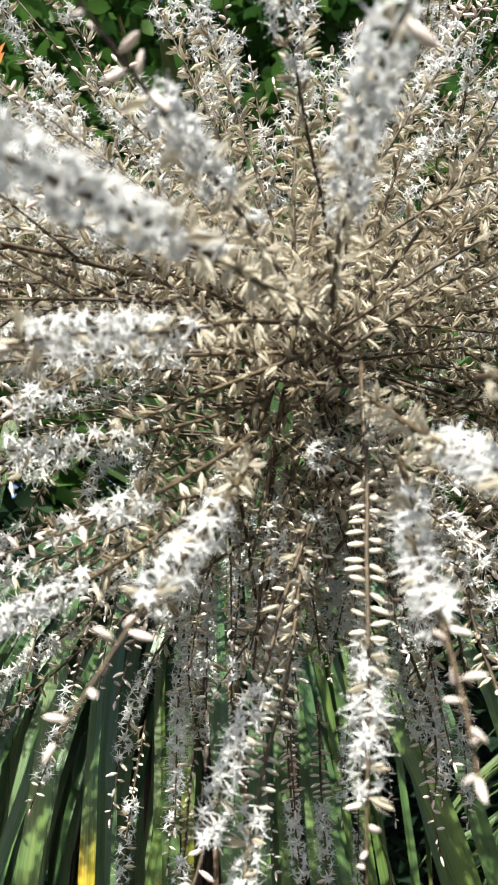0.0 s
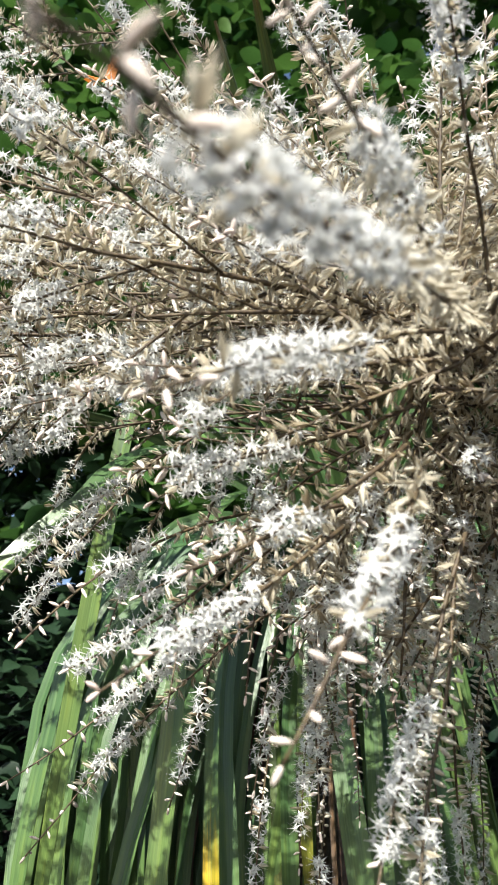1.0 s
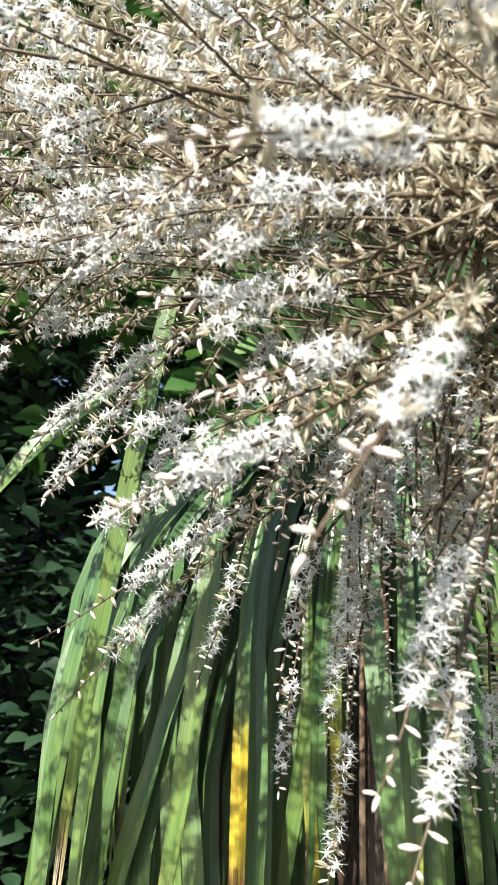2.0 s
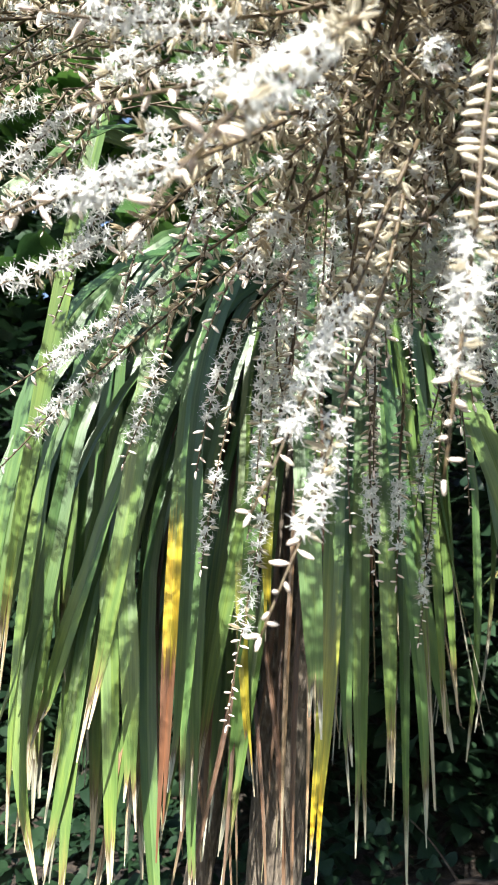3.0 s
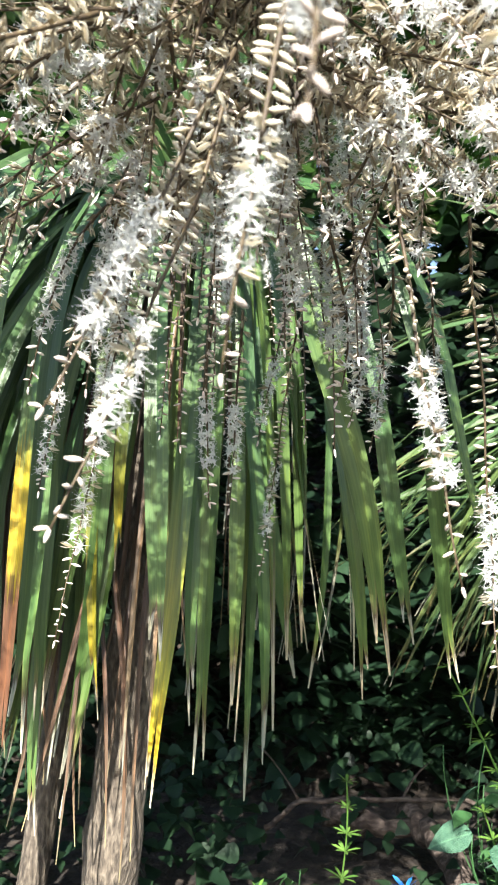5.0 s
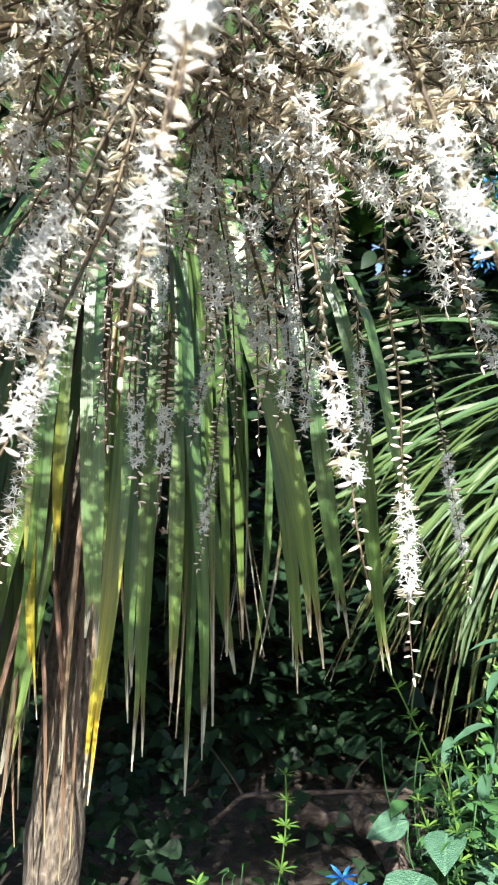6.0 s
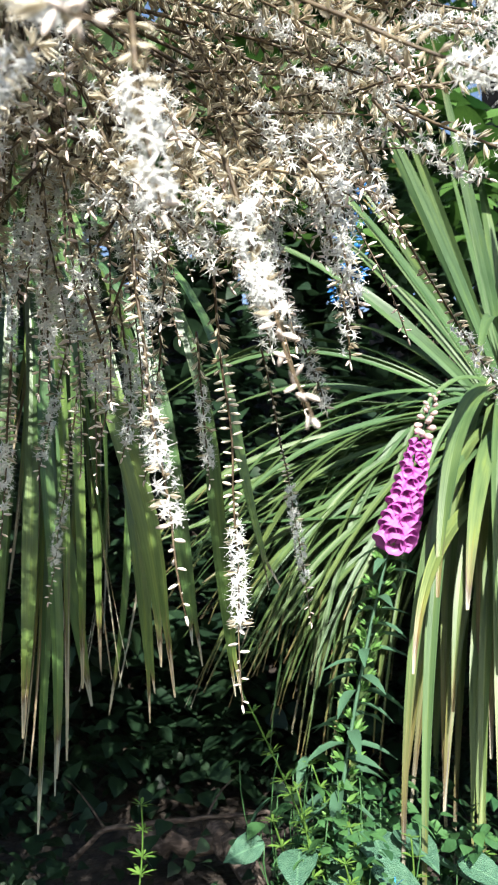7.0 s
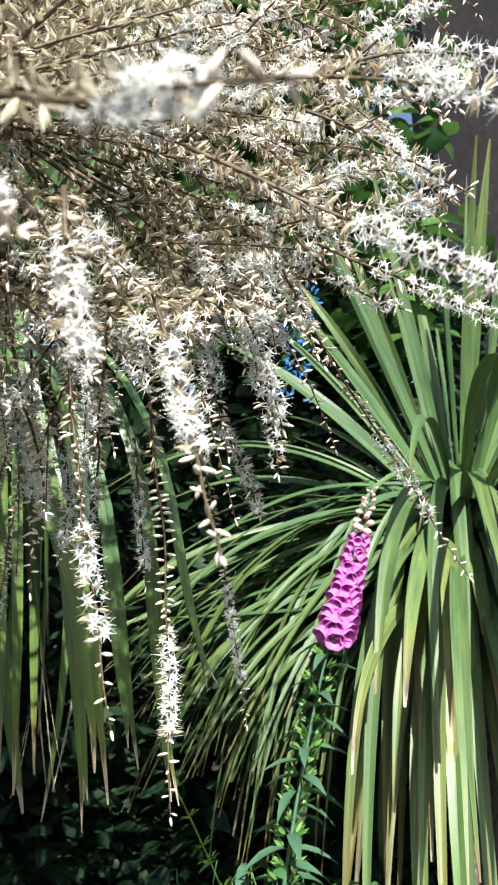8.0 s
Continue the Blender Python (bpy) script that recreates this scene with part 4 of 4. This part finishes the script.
def arching(crown, end, high, width, material, split):
    """A leaf that rises from the crown, bends over and hangs to its end."""
    flat = Vector((end.x - crown.x, end.y - crown.y, 0))
    pts = cubic(crown + flat.normalized() * 0.03, crown + flat * 0.35 + UP * high, crown + flat * rng.uniform(0.62, 0.92) + UP * (high * 0.3 - 0.05), end, 28)
    if any(q.y < 1.70 and q.z < 1.25 and math.degrees(math.atan2(q.x - 0.11, q.y + 0.07)) < 24.6 + 11.0 * max(-0.2, q.z - 0.75) for q in pts):
        return
    blade("leaf", pts, width, material, split, tree2, rng.uniform(-0.45, 0.45), flat.normalized() * 0.8 + Vector((0, -0.35, 0.4)))


for i in range(92):
    c = CROWN2 - UP * rng.uniform(0.0, 0.3)
    end = Vector((0.76 + 0.96 * i / 92 + rng.uniform(-0.03, 0.03), rng.uniform(1.26, 1.74), 0.06 + 0.75 * rng.random() ** 1.6))
    if math.degrees(math.atan2(end.x - 0.1, end.y + 0.09)) < 20.8:
        continue
    arching(c, end, rng.uniform(0.0, 0.26), rng.uniform(0.034, 0.047), rng.choice([SUNNY, SUNNY, SUNNY, UPRIGHT]), rng.random() < 0.15)
for i in range(130):
    c = CROWN2 - UP * rng.uniform(0.0, 0.3)
    f = rng.random()
    end = Vector((0.34 + 0.56 * f + rng.gauss(0, 0.06), rng.uniform(1.74, 2.10), 0.78 - 0.40 * f + rng.gauss(0, 0.11)))
    arching(c, end, rng.uniform(-0.05, 0.2), rng.uniform(0.015, 0.027), rng.choice([UPRIGHT, UPRIGHT, LEAN]), False)

# ---- ground ----
verts, faces = [], []
edge = [-60, -25, -10, -5, -3] + [x * 0.2 for x in range(-12, 25)] + [6, 8, 12, 25, 60]
for yy in edge:
    for xx in edge:
        bank = min(2.4, max(0.0, yy - 2.5) * 0.25 + max(0.0, yy - 3.3) * 1.8)
        verts.append((xx, yy, bank + 0.05 * noise.noise(Vector((xx * 1.7, yy * 1.7, 0))) - 0.02))
w = len(edge)
faces = [(r * w + c, r * w + c + 1, (r + 1) * w + c + 1, (r + 1) * w + c) for r in range(w - 1) for c in range(w - 1)]
tagged(new("ground", mesh_of("ground", verts, faces, SOIL)), "dark bare garden soil under plants", "ground", kind="structure")

# ---- wall behind, its shade put into the colour ----
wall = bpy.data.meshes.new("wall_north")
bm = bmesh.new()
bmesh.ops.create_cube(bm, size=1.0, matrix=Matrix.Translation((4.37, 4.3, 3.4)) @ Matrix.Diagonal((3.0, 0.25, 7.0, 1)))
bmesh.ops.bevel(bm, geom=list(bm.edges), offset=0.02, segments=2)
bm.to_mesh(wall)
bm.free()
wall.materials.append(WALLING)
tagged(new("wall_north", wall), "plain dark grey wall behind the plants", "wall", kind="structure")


# ---- undergrowth ----
def broad_shape(points, fold, droop):
    """A flat-ish leaf with a folded midrib; one unit long."""
    v = [(0, 0, 0)]
    for y, x in points:
        v += [(-x, y, fold * x - droop * y * y), (0, y, -droop * y * y), (x, y, fold * x - droop * y * y)]
    v.append((0, 1, -droop))
    f = [(0, 2, 1), (0, 3, 2)]
    k = len(points)
    for i in range(k - 1):
        a, b = 1 + 3 * i, 4 + 3 * i
        f += [(a, a + 1, b + 1), (a, b + 1, b), (a + 1, a + 2, b + 2), (a + 1, b + 2, b + 1)]
    a, e = 1 + 3 * (k - 1), len(v) - 1
    f += [(a, a + 1, e), (a + 1, a + 2, e)]
    return np.array(v, dtype=float), np.array(f)


OVATE = broad_shape([(0.06, 0.16), (0.18, 0.29), (0.35, 0.36), (0.55, 0.32), (0.75, 0.2), (0.9, 0.08)], 0.22, 0.22)
LANCE = broad_shape([(0.15, 0.07), (0.35, 0.12), (0.6, 0.115), (0.82, 0.06)], 0.5, 0.45)
LOBED = broad_shape([(0.04, 0.22), (0.12, 0.38), (0.24, 0.44), (0.36, 0.40), (0.48, 0.40), (0.6, 0.27), (0.75, 0.18), (0.9, 0.07)], 0.18, 0.25)
NARROW = broad_shape([(0.3, 0.10), (0.7, 0.12)], 0.3, 0.1)


def leaf_matrix(p, way, size, tilt=0.5):
    d = Vector(way).normalized()
    side = d.cross(UP + Vector((rng.gauss(0, tilt), rng.gauss(0, tilt), 0))).normalized()
    up = side.cross(d)
    m = Matrix((side, d, up)).transposed() * size
    return Matrix.Translation(p) @ m.to_4x4()


def scatter(name, n, place, size, shape, material, label, category, seed):
    global rng
    rng = random.Random(seed)
    mats = []
    while len(mats) < n:
        p = place()
        if p is None:
            continue
        a = rng.uniform(0, 6.28)
        way = Vector((math.cos(a), math.sin(a) - 0.5, rng.uniform(-0.6, 0.3)))
        mats.append(leaf_matrix(p, way, rng.uniform(*size)))
    return tagged(new(name, bulk(name, shape, mats, material, True)), label, category, kind="stuff")


def ground_place():
    x, y = rng.uniform(-1.6, 2.6), rng.uniform(1.25, 3.6)
    if noise.noise(Vector((x * 2.3, y * 2.3, 3))) < -0.15:
        return None
    if 0.14 < x < 0.66 and 1.72 < y < 2.16 and rng.random() < 0.75:
        return None
    return Vector((x, y, max(0.0, y - 2.5) * 0.25 + rng.uniform(0.02, 0.16)))


def bank_place():
    x, y = rng.uniform(-2.8, 2.4), rng.uniform(2.5, 3.4)
    z = rng.uniform(0.0, 2.7)
    if noise.noise(Vector((x * 1.9, y * 1.9, z * 1.9))) < -0.7:
        return None
    return Vector((x, y + z * 0.1, z))


def shrub_place():
    x, y, z = rng.uniform(-3.0, 2.2), rng.uniform(2.5, 3.5), 2.0 + 4.2 * rng.random()
    if noise.noise(Vector((x * 1.5 + 9, y * 1.5, z * 1.5))) < -0.22 or (x > 1.86 and rng.random() < 0.88):
        return None
    return Vector((x, y + 0.06 * z, z))


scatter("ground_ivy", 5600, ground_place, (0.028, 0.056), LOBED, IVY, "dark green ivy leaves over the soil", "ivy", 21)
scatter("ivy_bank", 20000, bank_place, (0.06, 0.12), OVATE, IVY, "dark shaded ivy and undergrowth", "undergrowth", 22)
scatter("tall_shrub", 19000, shrub_place, (0.10, 0.19), OVATE, SHRUB, "tall green shrub with broad sunlit leaves", "shrub", 23)


def weed_place():
    x, y = rng.uniform(0.46, 1.0), rng.uniform(1.28, 1.86)
    far = x - 0.52 - 0.28 * (y - 1.58)
    if far < 0 or noise.noise(Vector((x * 6, y * 6, 1))) < -0.2:
        return None
    return Vector((x, y, rng.uniform(0.02, 0.08 + 0.2 * min(1.0, far / 0.12))))


scatter("weed_patch", 800, weed_place, (0.016, 0.040), OVATE, HERB, "dense low green weeds beside the foxglove", "weeds", 27)
rng = random.Random(31)

# ---- foxglove ----
FOX = Vector((0.64, 1.585, 0.0))
fox = thing("foxglove", FOX, "tall foxglove with drooping magenta bells above green calyces", "foxglove")
FSTEM = cubic(FOX, (0.70, 1.60, 0.40), (0.780, 1.60, 0.72), (0.930, 1.565, 1.13), 40)
part("stem", tube("stem", FSTEM, [0.0055 - 0.0038 * i / 40 for i in range(41)], BLUEGREEN, 8), fox)


def bell_mesh():
    """A foxglove bell: narrow throat, swollen tube, flared uneven lip, with wall thickness."""
    prof = [(0.0, 0.09), (0.08, 0.17), (0.25, 0.21), (0.5, 0.28), (0.75, 0.32), (0.9, 0.35), (1.0, 0.44)]
    v, f, n = [], [], 14
    rings = prof + [(h, r - 0.03) for h, r in prof[::-1]]
    for j, (h, r) in enumerate(rings):
        for s in range(n):
            a = 2 * math.pi * s / n
            lip = 0.0
            if h > 0.85:
                lip = (h - 0.85) * (0.9 * max(0, -math.sin(a)) + 0.25 * math.cos(a * 5))
            v.append((math.cos(a) * r, math.sin(a) * r * 0.92 - 0.10 * h * h, h + lip))
    for j in range(len(rings) - 1):
        for s in range(n):
            a, b = j * n + s, j * n + (s + 1) % n
            f.append((a, b, b + n, a + n))
    f.append(tuple(range(n))[::-1])
    return mesh_of("bell", v, f, MAGENTA)


BELL = bell_mesh()
FOXBUD = shape_mesh("fox_bud", spindle_shape([(0, 0.05), (0.2, 0.2), (0.55, 0.3), (0.85, 0.25), (1.0, 0.05)], 8), BLUSH)
CALYX = bulk("calyx", broad_shape([(0.2, 0.12), (0.5, 0.15), (0.8, 0.06)], 0.4, -0.25), [Matrix.Rotation(k * 1.2566, 4, "Y") @ Matrix.Translation((0, 0.0, 0.12)) for k in range(5)], POD, True)
for i in range(54):
    s = 0.735 + 0.265 * i / 54
    p = FSTEM[min(39, int(s * 40))].lerp(FSTEM[min(40, int(s * 40) + 1)], s * 40 % 1)
    a = -1.57 - 0.40 + 1.05 * math.sin(i * 2.4)
    o = Vector((math.cos(a), math.sin(a), 0))
    if i < 37:
        size = 0.054 * (1 - 0.60 * i / 37)
        w = (o * 0.82 - UP * (0.74 - 0.010 * i)).normalized()
        b = part("bell", BELL, fox)
    else:
        size = 0.029 * (1 - 0.66 * (i - 37) / 17)
        w = (o + UP * (-0.4 + (i - 37) * 0.07)).normalized()
        b = part("flower_bud", FOXBUD, fox, "pale pink closed bud")
    b.matrix_basis = aim(p + o * 0.006, w, 0, size)
for i in range(52):
    s = 0.18 + 0.56 * i / 52
    p = FSTEM[int(s * 40)]
    a = i * 2.4
    o = Vector((math.cos(a), math.sin(a), 0))
    c = part("calyx", CALYX, fox, "yellow-green seed calyx")
    c.matrix_basis = leaf_matrix(p + o * 0.014, o + UP * 0.7, rng.uniform(0.022, 0.034))
for i in range(54):
    s = 0.06 + 0.66 * i / 54
    p = FSTEM[int(s * 40)]
    a = i * 2.4 + 1.0
    o = Vector((math.cos(a), math.sin(a), 0))
    lf = part("leaf", shape_mesh("leaf", LANCE, BLUEGREEN) if i == 0 else bpy.data.meshes["leaf_lance"], fox)
    if i == 0:
        lf.data.name = "leaf_lance"
    lf.matrix_basis = leaf_matrix(p, o + UP * rng.uniform(-0.1, 0.35), rng.uniform(0.075, 0.11) * (1.35 - 0.75 * s), 0.25)

# ---- cleavers, broad herbs, blue flowers ----
def cleavers(foot, top, whorls):
    foot, top = Vector(foot), Vector(top)
    ob = thing("cleavers", foot, "bright green cleavers with whorls of narrow leaves", "weed", "cleavers among the ivy")
    line = bezier(foot, (foot + top) / 2 + Vector((0.02, 0.02, 0.0)), top, 20)
    part("stem", tube("stem", line, [0.0018] * 21, CLEAVER, 5), ob)
    for k in range(whorls):
        p = line[int(4 + 16 * k / max(1, whorls - 1))]
        t = (top - foot).normalized()
        u = t.orthogonal().normalized()
        mats = []
        for j in range(7):
            a = j * 0.898 + k
            mats.append(leaf_matrix(p, u * math.cos(a) + t.cross(u) * math.sin(a) + t * 0.35, 0.035 * rng.uniform(0.8, 1.15) * (1 - 0.4 * k / whorls), 0.2))
        part("leaf_whorl", bulk("leaf_whorl", NARROW, mats, CLEAVER, True), ob)


def herb(foot, n, size, height, shape, material, label, name="broadleaf_weed"):
    foot = Vector(foot)
    ob = thing(name, foot, label, "weed")
    for k in range(n):
        a = k * 2.4 + foot.x * 7
        o = Vector((math.cos(a), math.sin(a), 0))
        tip = foot + o * rng.uniform(0.02, 0.13) + UP * height * rng.uniform(0.25, 1.0)
        part("stem", tube("stem", bezier(foot, (foot + tip) / 2 + o * 0.03, tip, 6), [0.0014] * 7, HERB, 5), ob)
        lf = part("leaf", shape_mesh("leaf", shape, material), ob)
        lf.matrix_basis = leaf_matrix(tip, o + Vector((0, -0.3, -0.25)), size * rng.uniform(0.75, 1.15), 0.3)


ROSETTE = "large grey-green foxglove leaves at the ground"
cleavers((0.225, 1.50, 0.0), (0.262, 1.46, 0.315), 7)
cleavers((0.10, 1.46, 0.0), (0.11, 1.42, 0.15), 5)
cleavers((0.66, 1.48, 0.0), (0.44, 1.46, 0.515), 11)
cleavers((0.58, 1.46, 0.0), (0.545, 1.44, 0.33), 8)
cleavers((0.56, 1.52, 0.0), (0.515, 1.50, 0.26), 6)
cleavers((0.66, 1.40, 0.0), (0.64, 1.42, 0.26), 7)
cleavers((0.72, 1.38, 0.0), (0.75, 1.40, 0.24), 7)
cleavers((0.70, 1.62, 0.0), (0.62, 1.58, 0.34), 8)
cleavers((0.84, 1.36, 0.0), (0.86, 1.34, 0.22), 6)
cleavers((0.60, 1.32, 0.0), (0.585, 1.30, 0.24), 7)
herb((0.66, 1.62, 0.0), 22, 0.042, 0.36, OVATE, HERB, "bright green broad-leaved weed clump")
herb((0.60, 1.66, 0.0), 12, 0.050, 0.36, OVATE, HERB, "bright green broad-leaved weed clump")
herb((0.80, 1.62, 0.0), 18, 0.046, 0.30, OVATE, HERB, "bright green broad-leaved weed clump")
herb((0.68, 1.46, 0.0), 10, 0.045, 0.28, LANCE, HERB, "bright green weed clump with pointed leaves")
herb((0.66, 1.28, 0.0), 12, 0.040, 0.20, OVATE, HERB, "bright green broad-leaved weed clump")
herb((0.40, 1.40, 0.0), 9, 0.045, 0.12, OVATE, HERB, "bright green broad-leaved weed clump")
herb((0.545, 1.40, 0.0), 5, 0.115, 0.22, OVATE, FELTED, ROSETTE, "foxglove_rosette")
herb((0.60, 1.55, 0.0), 5, 0.105, 0.24, OVATE, FELTED, ROSETTE, "foxglove_rosette")
herb((0.73, 1.57, 0.0), 6, 0.125, 0.26, OVATE, FELTED, ROSETTE, "foxglove_rosette")
herb((0.66, 1.70, 0.0), 6, 0.12, 0.34, LANCE, BLUEGREEN, "blue-green pointed foxglove side shoot leaves", "foxglove_rosette")
herb((0.86, 1.55, 0.0), 5, 0.13, 0.20, OVATE, FELTED, ROSETTE, "foxglove_rosette")
herb((0.70, 1.38, 0.0), 5, 0.11, 0.22, OVATE, FELTED, ROSETTE, "foxglove_rosette")
herb((0.80, 1.36, 0.0), 6, 0.12, 0.22, OVATE, FELTED, ROSETTE, "foxglove_rosette")
herb((0.20, 1.70, 0.0), 9, 0.04, 0.10, OVATE, HERB, "small green seedling leaves in shade")


# ---- blue-flowered shrub and broad-leaved shrub behind ----
def blue_shrub(foot, tops):
    foot = Vector(foot)
    ob = thing("ceanothus", foot, "shrub with vivid blue flower clusters behind the cordylines", "shrub")
    for top in tops:
        top = Vector(top)
        line = bezier(foot, Vector((foot.x * 0.5 + top.x * 0.5, foot.y + 0.5, top.z - 0.1)), top, 12)
        part("stem", tube("stem", line, [0.005 - 0.0035 * k / 12 for k in range(13)], IVY, 6), ob)
        mats = []
        for k in range(50):
            o = Vector((rng.gauss(0, 1), rng.gauss(0, 1), rng.gauss(0, 1))).normalized()
            mats.append(aim(top + Vector((o.x * 0.035, o.y * 0.035, o.z * 0.06)), o, 0, rng.uniform(0.012, 0.02)))
        part("panicle", bulk("panicle", BUDS[0], mats, BLUE, True), ob, "vivid blue flower head", "stuff")


blue_shrub((1.15, 2.95, 0.12), [(1.02, 2.38, 1.70), (1.08, 2.40, 1.80), (1.04, 2.36, 1.88), (1.12, 2.38, 2.02), (1.45, 2.35, 3.05), (1.38, 2.35, 2.92)])


def broad_shrub(foot, low, high, n):
    foot = Vector(foot)
    ob = thing("broadleaf_shrub", foot, "shrub with large sunlit pale green leaves", "shrub")
    for k in range(n):
        tip = Vector(tuple(rng.uniform(a, b) for a, b in zip(low, high)))
        part("stem", tube("stem", bezier(foot, Vector((foot.x * 0.6 + tip.x * 0.4, foot.y + 0.5, tip.z - 0.1)), tip, 8), [0.0026 - 0.0014 * q / 8 for q in range(9)], IVY, 5), ob)
        lf = part("leaf", shape_mesh("leaf", OVATE, SHRUB), ob)
        lf.matrix_basis = leaf_matrix(tip, Vector((rng.uniform(-1, 1), -0.6, rng.uniform(-0.5, 0.2))), rng.uniform(0.10, 0.17), 0.35)


broad_shrub((1.30, 2.95, 0.12), (1.0, 2.1, 2.0), (1.55, 2.3, 2.5), 26)


# ---- dead wood on the ground ----
def branch_piece(name, line, r0, r1, label, category, twigs=()):
    ob = thing(name, Vector(line[0]), label, category)
    pts = [Vector(line[0])]
    for a, b in zip(line, line[1:]):
        pts += [Vector(a).lerp(Vector(b), k / 6) + Vector((rng.gauss(0, 1), rng.gauss(0, 1), rng.gauss(0, 1))) * r0 * 0.25 for k in range(1, 7)]
    n = len(pts)
    part("limb", tube("limb", pts, [r0 + (r1 - r0) * i / (n - 1) for i in range(n)], DEADWOOD, 9, 0.35), ob)
    for k, way, ln in twigs:
        p = pts[k]
        q = p + Vector(way).normalized() * ln
        part("twig", tube("twig", bezier(p, (p + q) / 2 + Vector((0, 0.01, 0.01)), q, 8), [0.004 - 0.003 * i / 8 for i in range(9)], DEADWOOD, 6, 0.3), ob)


branch_piece("dead_branch", [(0.16, 2.12, 0.03), (0.24, 2.09, 0.105), (0.42, 2.06, 0.12), (0.64, 2.03, 0.13), (0.95, 2.05, 0.05)], 0.0075, 0.005, "thin grey dead branch lying over the soil", "branch", [(6, (-0.5, 0.1, 0.6), 0.16), (9, (0.2, 0.1, -0.4), 0.09), (14, (0.5, 0.2, 0.5), 0.12)])
branch_piece("fallen_log", [(0.50, 2.08, 0.10), (0.53, 1.90, 0.08), (0.555, 1.70, 0.04)], 0.026, 0.030, "rough brown fallen log on the soil", "log")
branch_piece("fallen_log", [(0.30, 2.10, 0.07), (0.40, 2.02, 0.08), (0.56, 1.98, 0.07)], 0.025, 0.022, "dark rotting log half in the soil", "log")


def blue_flower(foot, height):
    foot = Vector(foot)
    ob = thing("blue_flower", foot, "small ragged blue garden flower among weeds", "flower", "blue flowers")
    top = foot + Vector((0.01, -0.01, height))
    part("stem", tube("stem", bezier(foot, (foot + top) / 2, top, 6), [0.0015] * 7, HERB, 5), ob)
    mats = [leaf_matrix(top, Vector((math.cos(k * 2.4), math.sin(k * 2.4), 0.9 - 0.09 * k)), 0.032, 0.3) for k in range(14)]
    part("bloom", bulk("bloom", NARROW, mats, BLUE, True), ob, "blue pointed petals")


blue_flower((0.362, 1.50, 0.0), 0.13)
blue_flower((0.40, 1.53, 0.0), 0.09)
blue_flower((0.68, 1.367, 0.0), 0.17)

dead = new("dead_leaf", shape_mesh("dead_leaf", broad_shape([(0.06, 0.10), (0.14, 0.24), (0.22, 0.20), (0.32, 0.36), (0.42, 0.26), (0.54, 0.34), (0.64, 0.18), (0.78, 0.22), (0.9, 0.06)], 0.8, 0.75), ORANGE))
dead.matrix_world = Matrix.Translation((-0.250, 0.535, 1.60)) @ (Matrix(((0.85, -0.5, 0.1), (0.05, -0.1, -1.0), (0.5, 0.86, -0.05))) * 0.068).to_4x4()
tagged(dead, "curled orange dead leaf caught in the flowers", "leaf")
